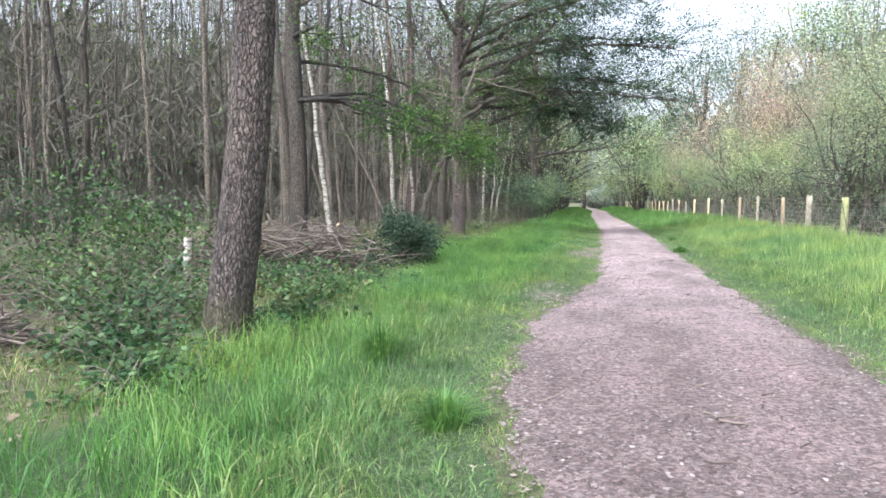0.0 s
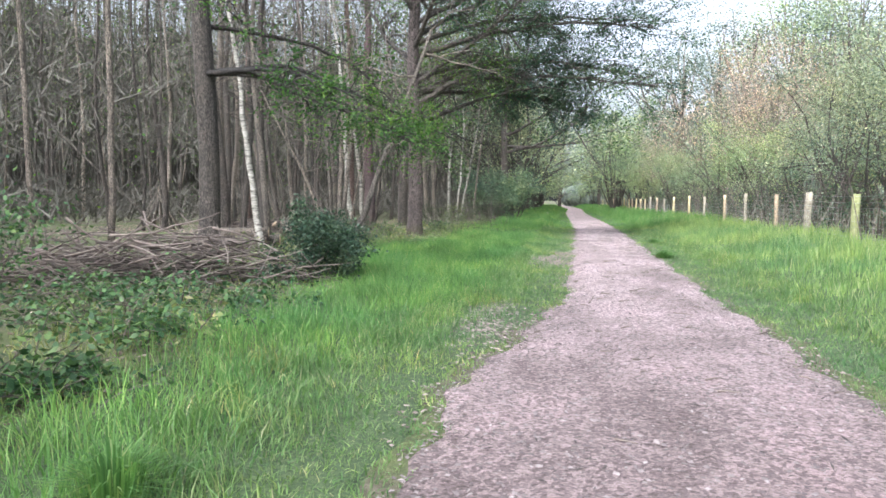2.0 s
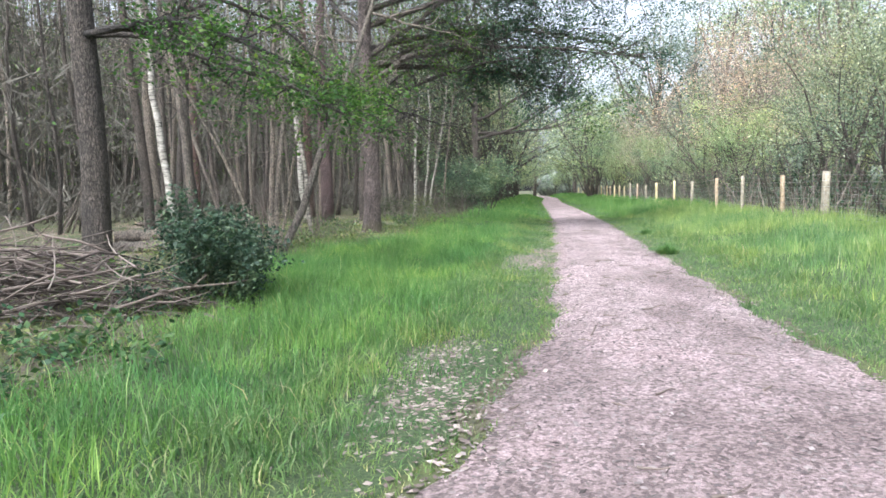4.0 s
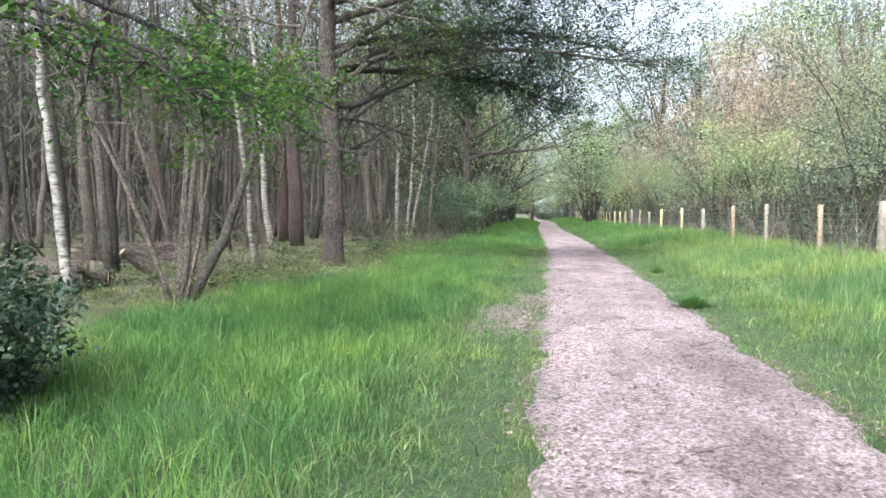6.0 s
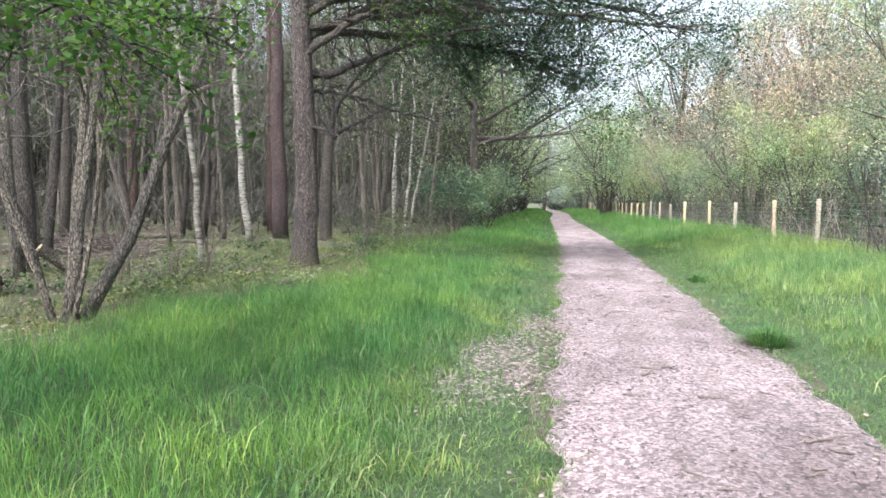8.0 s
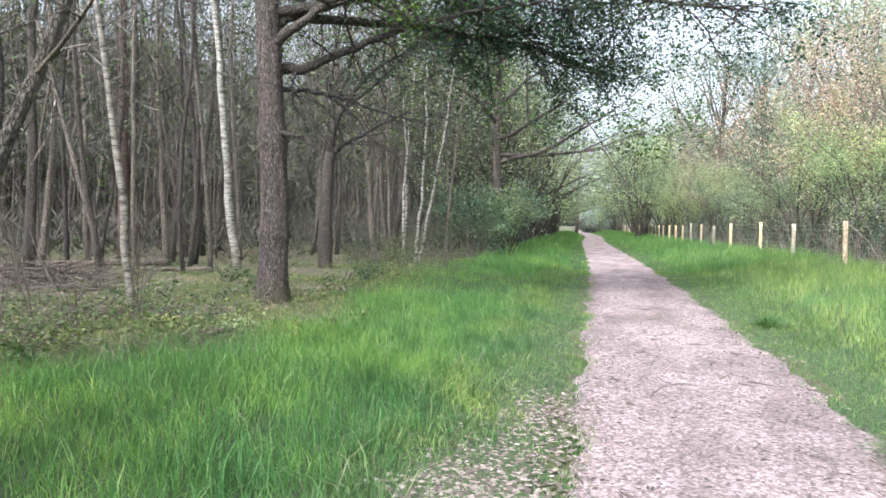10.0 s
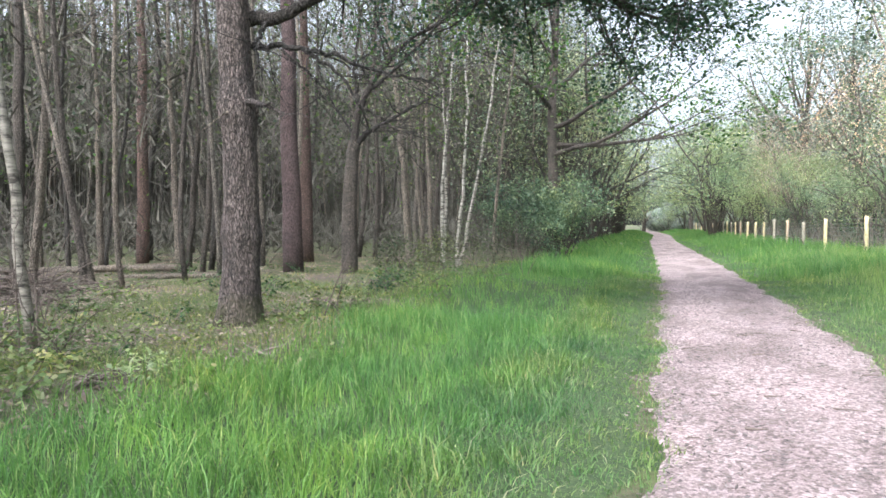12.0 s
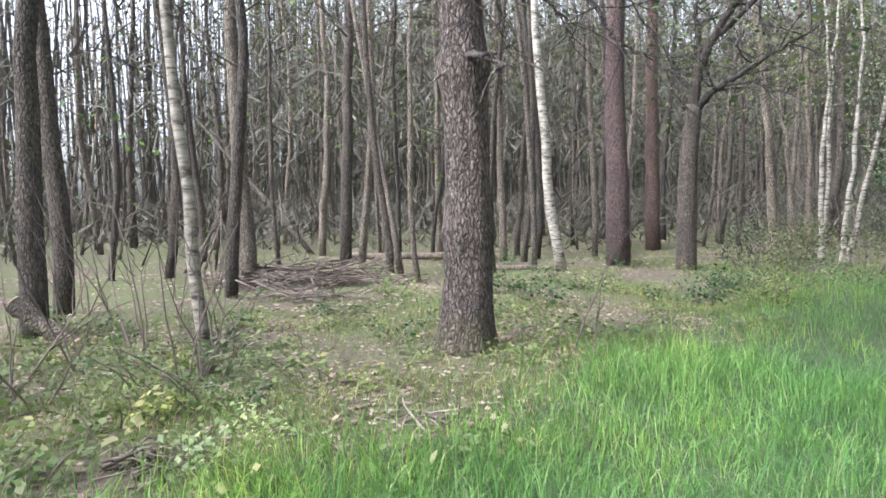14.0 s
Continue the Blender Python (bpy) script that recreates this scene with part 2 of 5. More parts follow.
OAK = bark("oak_bark", (0.03, 0.026, 0.026), (0.105, 0.089, 0.087), (0.3, 0.26, 0.25), moss=0.75)
GREYBARK = bark("grey_bark", (0.036, 0.033, 0.03), (0.095, 0.085, 0.077), (0.19, 0.172, 0.155))
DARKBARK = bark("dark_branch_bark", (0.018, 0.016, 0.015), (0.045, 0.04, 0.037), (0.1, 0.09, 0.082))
PALEBARK = bark("pale_bark", (0.085, 0.077, 0.067), (0.21, 0.188, 0.163), (0.37, 0.335, 0.298))
PINE = bark("pine_bark", (0.06, 0.042, 0.044), (0.15, 0.105, 0.105), (0.26, 0.19, 0.185))
PINETOP = bark("pine_upper_bark", (0.065, 0.047, 0.042), (0.14, 0.1, 0.09), (0.25, 0.175, 0.145))
BIRCH = birch_bark()
GRASS = leafy("grass", [(0, (0.076, 0.168, 0.056)), (0.45, (0.115, 0.235, 0.077)), (0.88, (0.18, 0.315, 0.105)), (1, (0.3, 0.37, 0.17))], 0.45, 0.45)
VERGEGRASS = leafy("pale_verge_grass", [(0, (0.12, 0.2, 0.075)), (0.45, (0.18, 0.28, 0.105)), (0.85, (0.27, 0.37, 0.15)), (1, (0.42, 0.44, 0.26))], 0.45, 0.4)
SHORTGRASS = leafy("short_grass", [(0, (0.085, 0.16, 0.062)), (0.6, (0.14, 0.23, 0.085)), (0.93, (0.22, 0.28, 0.13)), (1, (0.36, 0.34, 0.22))], 0.4, 0.8)
WOODGRASS = leafy("woodland_grass", [(0, (0.08, 0.12, 0.045)), (0.6, (0.14, 0.19, 0.075)), (1, (0.27, 0.26, 0.15))], 0.35, 0.7)
OAKLEAF = leafy("oak_leaves", [(0, (0.045, 0.1, 0.03)), (0.6, (0.085, 0.17, 0.04)), (1, (0.16, 0.25, 0.06))], 0.45, 0.5)
DARKLEAF = leafy("dark_leaves", [(0, (0.05, 0.09, 0.068)), (0.6, (0.085, 0.14, 0.1)), (1, (0.16, 0.225, 0.155))], 0.45, 0.5)
CANOPY = leafy("canopy_leaves", [(0, (0.05, 0.068, 0.042)), (0.6, (0.09, 0.11, 0.066)), (1, (0.17, 0.185, 0.1))], 0.4, 0.22)
# far leaves: the blue-grey of distance haze is put into the colour
HAZYLEAF = leafy("hazed_leaves", [(0, (0.13, 0.16, 0.14)), (0.6, (0.21, 0.245, 0.215)), (1, (0.34, 0.37, 0.325))], 0.45, 0.16)
# sallow is pale grey-green itself; raised further here for the hazy distance
SALLOW = leafy("sallow_leaves", [(0, (0.15, 0.19, 0.145)), (0.6, (0.26, 0.305, 0.235)), (1, (0.47, 0.5, 0.42))], 0.55, 0.3)
FRESH = leafy("fresh_leaves", [(0, (0.19, 0.25, 0.15)), (0.6, (0.315, 0.385, 0.235)), (1, (0.5, 0.55, 0.38))], 0.55, 0.3)
BUFF = leafy("buff_buds", [(0, (0.36, 0.26, 0.22)), (0.6, (0.56, 0.42, 0.36)), (1, (0.7, 0.58, 0.5))], 0.3, 0.4)
GORSE = leafy("gorse_needles", [(0, (0.055, 0.095, 0.066)), (0.6, (0.115, 0.17, 0.115)), (1, (0.22, 0.28, 0.18))], 0.25, 0.9)
BROOM = leafy("broom_shoots", [(0, (0.02, 0.045, 0.03)), (0.7, (0.05, 0.085, 0.05)), (1, (0.11, 0.15, 0.09))], 0.2, 0.9)
BRAMBLE = leafy("bramble_leaves", [(0, (0.024, 0.058, 0.026)), (0.6, (0.046, 0.098, 0.04)), (1, (0.12, 0.19, 0.085))], 0.3, 0.8)
LITTER = plain("leaf_litter", [(0, (0.1, 0.07, 0.05)), (0.6, (0.18, 0.13, 0.1)), (1, (0.34, 0.28, 0.23))], 9, island=True)
TWIG = plain("dead_twigs", [(0, (0.045, 0.034, 0.03)), (0.5, (0.115, 0.09, 0.078)), (1, (0.26, 0.215, 0.19))], 14, island=True)
HAZE = plain("fine_twigs", [(0, (0.05, 0.047, 0.038)), (0.6, (0.095, 0.088, 0.072)), (1, (0.17, 0.158, 0.132))], 2, island=True)
STONE = plain("path_grit", [(0, (0.09, 0.072, 0.072)), (0.45, (0.17, 0.14, 0.14)), (0.85, (0.25, 0.21, 0.207)), (1, (0.33, 0.285, 0.28))], 30, island=True)
SHRED = plain("bark_shreds", [(0, (0.04, 0.032, 0.03)), (0.6, (0.09, 0.075, 0.07)), (1, (0.17, 0.145, 0.135))], 30, island=True)
CHIPS = plain("bark_chips", [(0, (0.06, 0.045, 0.038)), (0.5, (0.15, 0.118, 0.104)), (1, (0.29, 0.242, 0.22))], 30, island=True)
LOGWOOD = plain("log_wood", [(0.3, (0.32, 0.23, 0.15)), (0.7, (0.5, 0.4, 0.28))], 12)
POSTWOOD = plain("post_wood", [(0.3, (0.3, 0.22, 0.15)), (0.7, (0.48, 0.37, 0.26))], 16)
OLDPOST = plain("weathered_post_wood", [(0.3, (0.2, 0.17, 0.13)), (0.7, (0.36, 0.32, 0.25))], 16)
YELLOWPOST = plain("new_post_wood", [(0.3, (0.45, 0.37, 0.2)), (0.7, (0.62, 0.52, 0.31))], 16)
GREENPOST = plain("mossy_post_wood", [(0.3, (0.22, 0.24, 0.1)), (0.7, (0.36, 0.36, 0.18))], 16)
WIRE, _nt, _b = material("galvanised_wire")
_b.inputs["Base Color"].default_value = (0.38, 0.39, 0.4, 1)
_b.inputs["Metallic"].default_value, _b.inputs["Roughness"].default_value = 0.7, 0.5


def soil_material():
    m, nt, b = material("woodland_soil")
    pos = nt.nodes.new("ShaderNodeNewGeometry").outputs["Position"]
    a = noise_at(nt, pos, 0.5, 4)
    f = noise_at(nt, pos, 14, 6, 0.7)
    c = ramp(nt, f, [(0.3, (0.034, 0.025, 0.021)), (0.5, (0.09, 0.066, 0.055)), (0.7, (0.19, 0.147, 0.126))])
    c = mix(nt, "MIX", c, ramp(nt, f, [(0.3, (0.034, 0.05, 0.014)), (0.7, (0.1, 0.125, 0.038))]), ramp(nt, a, [(0.34, (0, 0, 0)), (0.55, (0.9, 0.9, 0.9))]))
    nt.links.new(c, b.inputs["Base Color"])
    b.inputs["Roughness"].default_value = 0.95
    bump(nt, b, f, 0.8, 0.05)
    return m


def path_material():
    m, nt, b = material("trodden_path")
    pos = nt.nodes.new("ShaderNodeNewGeometry").outputs["Position"]
    big = noise_at(nt, stretched(nt, pos, 1, 0.45, 1), 1.1, 4)
    mid = noise_at(nt, stretched(nt, pos, 1, 0.7, 1), 9, 5, 0.7)
    fine = noise_at(nt, pos, 70, 4, 0.7)
    vor = node(nt, "ShaderNodeTexVoronoi", Scale=45.0)
    nt.links.new(pos, vor.inputs["Vector"])
    c = ramp(nt, mid, [(0.26, (0.2, 0.16, 0.16)), (0.42, (0.285, 0.234, 0.234)), (0.62, (0.335, 0.278, 0.28)), (0.8, (0.41, 0.345, 0.348))])
    c = mix(nt, "MULTIPLY", c, ramp(nt, big, [(0.35, (0.62, 0.585, 0.575)), (0.52, (1.05, 1.03, 1.03)), (0.68, (1.38, 1.31, 1.33))]), 1.0)
    c = mix(nt, "MULTIPLY", c, ramp(nt, fine, [(0.35, (0.36, 0.34, 0.335)), (0.52, (0.95, 0.95, 0.95)), (0.7, (1.55, 1.52, 1.53))]), 0.75)
    c = mix(nt, "MULTIPLY", c, ramp(nt, vor.outputs["Color"], [(0.2, (0.5, 0.47, 0.46)), (0.8, (1.38, 1.34, 1.35))]), 0.9)
    # the start of the walk is strewn with darker, coarser bark
    sep = nt.nodes.new("ShaderNodeSeparateXYZ")
    nt.links.new(pos, sep.inputs[0])
    mr = node(nt, "ShaderNodeMapRange", From_Min=6.0, From_Max=13.0, To_Min=1.0, To_Max=0.0)
    nt.links.new(sep.outputs[1], mr.inputs[0])
    c = mix(nt, "MIX", c, mix(nt, "MULTIPLY", c, (0.5, 0.475, 0.47), 1.0), mr.outputs[0])
    nt.links.new(c, b.inputs["Base Color"])
    b.inputs["Roughness"].default_value = 0.95
    bump(nt, b, mix(nt, "MIX", mid, fine, 0.5), 0.9, 0.035)
    return m


# ---------------------------------------------------------------- ground and path
def grid_mesh(name, xs, ys, zfun, mat):
    g = Geo()
    X, Y = np.meshgrid(xs, ys)
    Z = zfun(X, Y)
    v = np.stack([X, Y, Z], -1).reshape(-1, 3)
    nx = len(xs)
    i, j = np.meshgrid(np.arange(len(ys) - 1), np.arange(nx - 1), indexing="ij")
    i, j = i.ravel(), j.ravel()
    g.add(v, np.stack([i * nx + j, i * nx + j + 1, (i + 1) * nx + j + 1, (i + 1) * nx + j], 1))
    return g.mesh(name, mat, True)


xs = np.concatenate([[-900, -400, -200, -120, -80, -60], np.arange(-45, -9, 1.5), np.arange(-9, 8, 0.2), np.arange(8, 30, 2.0), [40, 60, 90, 150, 300, 900]])
ys = np.concatenate([[-900, -400, -150, -80, -40, -20, -10], np.arange(-6, 45, 0.25), np.arange(45, 130, 2.0), [140, 170, 220, 320, 500, 900]])


def ground_height(X, Y):
    z = land(X, Y)
    sunk = smooth(0.95, 0.7, np.abs(X - middle(Y))) * 0.05
    return z - sunk


ground = tagged(new("ground", grid_mesh("ground", xs, ys, ground_height, soil_material())), "brown woodland soil with moss and old leaves", "ground", kind="structure")

PATHMAT = path_material()
pg = Geo()
py = np.concatenate([np.arange(-8, 45, 0.12), np.arange(45, 190, 1.5)])
cols = 15
L, R = left_edge(py) - 0.12, right_edge(py) + 0.12
f = np.linspace(0, 1, cols)
PX = L[:, None] + (R - L)[:, None] * f[None, :]
PY = np.repeat(py[:, None], cols, 1)
PZ = land(PX, PY) + 0.006 + (1 - np.abs(2 * f - 1) ** 3)[None, :] * (0.008 * np.sin(PX * 9 + PY * 3) * np.sin(PY * 5.1) + 0.006 * np.sin(PX * 17 - PY * 7))
PZ[:, 0] -= 0.06
PZ[:, -1] -= 0.06
i, j = np.meshgrid(np.arange(len(py) - 1), np.arange(cols - 1), indexing="ij")
i, j = i.ravel(), j.ravel()
pg.add(np.stack([PX, PY, PZ], -1), np.stack([i * cols + j, i * cols + j + 1, (i + 1) * cols + j + 1, (i + 1) * cols + j], 1))
tagged(new("path", pg.mesh("path", PATHMAT, True)), "pinkish trodden gravel and bark woodland path", "path", kind="structure")


def turf(name, outer, inner, label):
    """Green turf under the grass: a thin sheet from the path's edge outwards."""
    g = Geo()
    yy = np.concatenate([np.arange(-8, 45, 0.3), np.arange(45, 190, 2.0)])
    m = 18
    f = np.linspace(0, 1, m)
    a, b = inner(yy), outer(yy)
    X = a[:, None] + (b - a)[:, None] * f[None, :]
    Y = np.repeat(yy[:, None], m, 1)
    Z = land(X, Y) + 0.014
    Z[:, 0] -= 0.03
    Z[:, -1] -= 0.05
    i, j = np.meshgrid(np.arange(len(yy) - 1), np.arange(m - 1), indexing="ij")
    i, j = i.ravel(), j.ravel()
    q = np.stack([i * m + j, i * m + j + 1, (i + 1) * m + j + 1, (i + 1) * m + j], 1)
    g.add(np.stack([X, Y, Z], -1), q)
    return tagged(new(name, g.mesh(name, TURF, True)), label, "turf", kind="structure")


TURF = plain("turf", [(0.3, (0.02, 0.038, 0.012)), (0.5, (0.04, 0.07, 0.022)), (0.72, (0.085, 0.105, 0.045))], 45, 0.95, 0.9, dist=0.02)
turf("turf_verge_wood", lambda y: wood_edge(y) - 0.3, lambda y: left_edge(y) - 0.03, "green mossy turf of the verge beside the wood")
turf("turf_verge_fence", lambda y: fence_x(y) + 0.6, lambda y: right_edge(y) + 0.03, "green turf of the verge beside the fence")


def scatter_chips(name, n, x, y, size, mat, label, category, tall=0.4, lift=0.004, slim=1.0):
    """Loose flat pieces, far too many to count."""
    rng = np.random.default_rng(len(name) + n)
    z = land(x, y) + lift
    a = rng.uniform(0, 6.28, n)
    s = size * rng.uniform(0.4, 1.6, n) ** 1.3
    el = rng.uniform(0.35, 1.0, n) * slim
    ca, sa = np.cos(a), np.sin(a)
    c = np.stack([x, y, z], 1)
    u = np.stack([ca, sa, rng.normal(0, 0.15, n)], 1) * s[:, None]
    w = np.stack([-sa, ca, rng.normal(0, 0.15, n)], 1) * (s * el)[:, None]
    top = c + np.stack([0 * s, 0 * s, s * tall * rng.uniform(0.5, 1.2, n)], 1) + u * 0.2
    v = np.stack([c + u, c + w, c - u, c - w, top], 1).reshape(-1, 3)
    k = np.arange(n)[:, None] * 5
    g = Geo()
    g.add(v, None, np.concatenate([k + np.array([[0, 1, 4]]), k + np.array([[1, 2, 4]]), k + np.array([[2, 3, 4]]), k + np.array([[3, 0, 4]])]))
    return tagged(new(name, g.mesh(name, mat)), label, category, kind="stuff")


n = 26000
y = 1.5 + 34 * RNG.uniform(0, 1, n) ** 1.5
e0, e1 = left_edge(y), right_edge(y)
x = e0 + (e1 - e0) * np.clip(RNG.beta(0.8, 0.8, n), 0, 1)
scatter_chips("path_grit", n, x, y, 0.012, STONE, "loose pale grit and bark chips on the path", "gravel", 0.35, 0.008)

n = 9000
y = 2 + 26 * RNG.uniform(0, 1, n) ** 1.3
e0, e1 = left_edge(y), right_edge(y)
x = e0 + (e1 - e0) * np.where(RNG.uniform(0, 1, n) < 0.5, RNG.uniform(0, 1, n), RNG.beta(0.5, 0.5, n))
keep = lumps(x, y, 1.9) > RNG.uniform(0.15, 1.0, n)
x, y = x[keep], y[keep]
scatter_chips("bark_shreds", len(x), x, y, 0.019, SHRED, "dark shreds of bark and twig on the path", "bark shreds", 0.2, 0.014, 0.3)

n = 8000
y = 2 + 30 * RNG.uniform(0, 1, n) ** 1.2
x = np.where(RNG.uniform(0, 1, n) < 0.5, left_edge(y) + RNG.normal(0, 0.1, n), right_edge(y) + RNG.normal(0, 0.1, n))
keep = lumps(x, y, 1.3) > RNG.uniform(0.1, 0.9, n)
x, y = x[keep], y[keep]
scatter_chips("edge_chips", len(x), x, y, 0.013, CHIPS, "loose chips strewn along the path edges", "bark chips", 0.35, 0.016)

n = 6500
cx = np.array([[-0.5, 17.9, 0.2, 0.35], [-0.6, 17.0, 0.17, 0.35], [-0.2, 17.4, 0.12, 0.4], [-0.3, 18.4, 0.22, 0.5], [-0.15, 19.6, 0.2, 0.4], [-0.72, 11.2, 0.16, 0.4], [-0.6, 10.2, 0.2, 0.5]])
w = RNG.integers(0, len(cx), n)
scatter_chips("bark_chips", n, cx[w, 0] + RNG.normal(0, 1, n) * cx[w, 2], cx[w, 1] + RNG.normal(0, 1, n) * cx[w, 3], 0.016, CHIPS, "pale bark chips on bare worn patches", "bark chips", 0.3, 0.014)


def worn(x, y):
    """How far the turf is worn off at the bare patches beside the path."""
    d = np.zeros_like(x)
    for a, b, ra, rb in ((-0.5, 17.8, 0.3, 0.55), (-0.6, 17.0, 0.26, 0.4), (-0.2, 17.4, 0.16, 0.5), (-0.3, 18.4, 0.3, 0.6), (-0.1, 19.5, 0.2, 0.3), (-0.25, 20.2, 0.1, 0.16), (-0.72, 11.2, 0.25, 0.45), (-0.6, 10.2, 0.25, 0.5)):
        d = np.maximum(d, np.exp(-((x - a) / ra) ** 2 - ((y - b) / rb) ** 2))
    return d


# ---------------------------------------------------------------- grass
def blades(geo, rng, x, y, h, wid, lean=0.35):
    n = len(x)
    z = land(x, y) - 0.02
    a = 12.6 * lumps(x, y, 2.3) + rng.normal(0, 1.6, n)
    d = np.stack([np.cos(a), np.sin(a), np.zeros(n)], 1)
    h = h * np.where(rng.uniform(0, 1, n) < 0.06, 1.5, 1.0)
    b = rng.uniform(0, 2 * np.pi, n)
    s = np.stack([np.cos(b), np.sin(b), np.zeros(n)], 1) * (wid * 0.5)[:, None]
    base = np.stack([x, y, z], 1)
    bend = (h * lean * rng.uniform(0.2, 1.6, n))[:, None]
    up = np.zeros((n, 3))
    up[:, 2] = h
    mid = base + up * 0.55 + d * bend * 0.3
    tip = base + up * (1 - 0.25 * np.clip(bend[:, :1] / (h[:, None] + 1e-6), 0, 1)) + d * bend
    v = np.stack([base - s, base + s, mid + s * 0.8, mid - s * 0.8, tip], 1).reshape(-1, 3)
    k = np.arange(n)[:, None] * 5
    geo.add(v, k + np.array([[0, 1, 2, 3]]), k + np.array([[3, 2, 4]]))


rng = np.random.default_rng(11)
lg, sg, wg, vg = Geo(), Geo(), Geo(), Geo()
# left verge, near
n = 235000
y = np.where(rng.uniform(0, 1, n) < 0.75, rng.uniform(1.5, 26, n), rng.uniform(-1.5, 36, n))
x = rng.uniform(-5.2, 0.3, n)
edge = left_edge(y)
d = edge - x
keep = (d > rng.normal(0.0, 0.06, n)) & (rng.uniform(0, 1, n) > 0.92 * worn(x, y)) & (x > wood_edge(y) + rng.normal(0, 0.35, n))
keep &= rng.uniform(0, 1, n) < 0.55 + 0.45 * lumps(x, y, 1.7)
x, y, d = x[keep], y[keep], d[keep]
tallness = smooth(0.25, 1.5, d)
h = (0.06 + 0.2 * tallness * (0.25 + 0.5 * lumps(x, y, 0.8) + 0.35 * lumps(x + 3, y, 2.1) + 0.55 * lumps(x, y + 2, 4.3) ** 2)) * rng.uniform(0.45, 1.25, len(x))
tall = tallness > rng.uniform(0.1, 0.7, len(x))
blades(lg, rng, x[tall], y[tall], h[tall], 0.0045 * rng.uniform(0.6, 1.5, tall.sum()) + 0.0015, 0.6)
blades(sg, rng, x[~tall], y[~tall], h[~tall], 0.005 * rng.uniform(0.6, 1.4, (~tall).sum()) + 0.001, 0.6)
# right verge, near
n = 112000
y = rng.uniform(4, 42, n)
x = rng.uniform(1.6, 6.4, n)
d = x - right_edge(y)
keep = (d > rng.normal(0.02, 0.07, n)) & (rng.uniform(0, 1, n) < 0.55 + 0.45 * lumps(x, y, 1.5))
x, y, d = x[keep], y[keep], d[keep]
tallness = smooth(0.3, 2.2, d)
h = (0.06 + 0.25 * tallness * (0.35 + 0.45 * lumps(x, y, 0.7) + 0.35 * lumps(x + 3, y, 1.9) + 0.4 * lumps(x, y + 2, 4.3) ** 2)) * rng.uniform(0.55, 1.25, len(x))
tall = tallness > rng.uniform(0.1, 0.7, len(x))
blades(vg, rng, x[tall], y[tall], h[tall], 0.0065 * rng.uniform(0.6, 1.5, tall.sum()) + 0.002, 0.4)
blades(sg, rng, x[~tall], y[~tall], h[~tall], 0.005 * rng.uniform(0.6, 1.4, (~tall).sum()) + 0.001, 0.6)
# close turf along both path edges
n = 125000
y = 1 + 34 * rng.uniform(0, 1, n) ** 1.25
q = 1.3 * rng.uniform(0, 1, n) ** 1.2 - 0.07
side = rng.uniform(0, 1, n) < 0.55
x = np.where(side, left_edge(y) - q, right_edge(y) + q)
keep = (rng.uniform(0, 1, n) > 0.93 * worn(x, y)) & (rng.uniform(0, 1, n) < 0.4 + 0.6 * lumps(x, y, 2.6)) & (q > 0.1 * rng.normal(0, 1, n))
x, y, q = x[keep], y[keep], q[keep]
h = (0.045 + 0.1 * smooth(0, 1.1, q) * (0.5 + lumps(x, y, 1.9))) * rng.uniform(0.5, 1.6, len(x))
blades(sg, rng, x, y, h, 0.006 + 0.004 * rng.uniform(0, 1, len(x)), 0.75)
# both verges, farther on
n = 46000
y = 34 + 100 * rng.uniform(0, 1, n) ** 1.6
side = rng.uniform(0, 1, n) < 0.5
x = np.where(side, left_edge(y) - rng.uniform(0, 3.4, n), right_edge(y) + rng.uniform(0, 4.6, n))
d = np.where(side, left_edge(y) - x, x - right_edge(y))
h = (0.1 + 0.28 * smooth(0.2, 1.5, d)) * rng.uniform(0.6, 1.25, n)
blades(lg, rng, x, y, h, 0.012 + 0.00025 * (y - 30) + 0 * h, 0.4)
tagged(new("tall_grass", lg.mesh("tall_grass", GRASS)), "long fresh green grass on the path verges", "grass", kind="stuff")
tagged(new("pale_grass", vg.mesh("pale_grass", VERGEGRASS)), "long pale green grass on the verge by the fence", "grass", kind="stuff")
tagged(new("short_grass", sg.mesh("short_grass", SHORTGRASS)), "short trodden grass along the path edge", "grass", kind="stuff")
# thin grass on the woodland floor
n = 88000
y = rng.uniform(3, 40, n)
x = wood_edge(y) + 0.5 - np.abs(rng.normal(0, 3.0, n))
keep = lumps(x, y, 0.6) > rng.uniform(0.1, 0.75, n)
x, y = x[keep], y[keep]
h = rng.uniform(0.04, 0.16, len(x)) * (0.5 + 1.0 * lumps(x, y, 1.1))
blades(wg, rng, x, y, h, 0.006 + 0 * h, 0.9)
tagged(new("woodland_grass", wg.mesh("woodland_grass", WOODGRASS)), "thin mossy grass on the woodland floor", "grass", kind="stuff")

# leaf litter
n = 16000
y = rng.uniform(0, 46, n)
x = wood_edge(y) - 0.2 - 13 * rng.uniform(0, 1, n) ** 1.4
scatter_chips("leaf_litter", n, x, y, 0.024, LITTER, "brown dead leaves on the woodland floor", "leaf litter", 0.25, 0.01)

n = 12000
y = rng.uniform(21, 44, n)
x = -7.2 - 11 * rng.uniform(0, 1, n)
scatter_chips("clearing_litter", n, x, y, 0.03, LITTER, "pinkish brown dead leaves in the woodland clearing", "leaf litter", 0.3, 0.01)


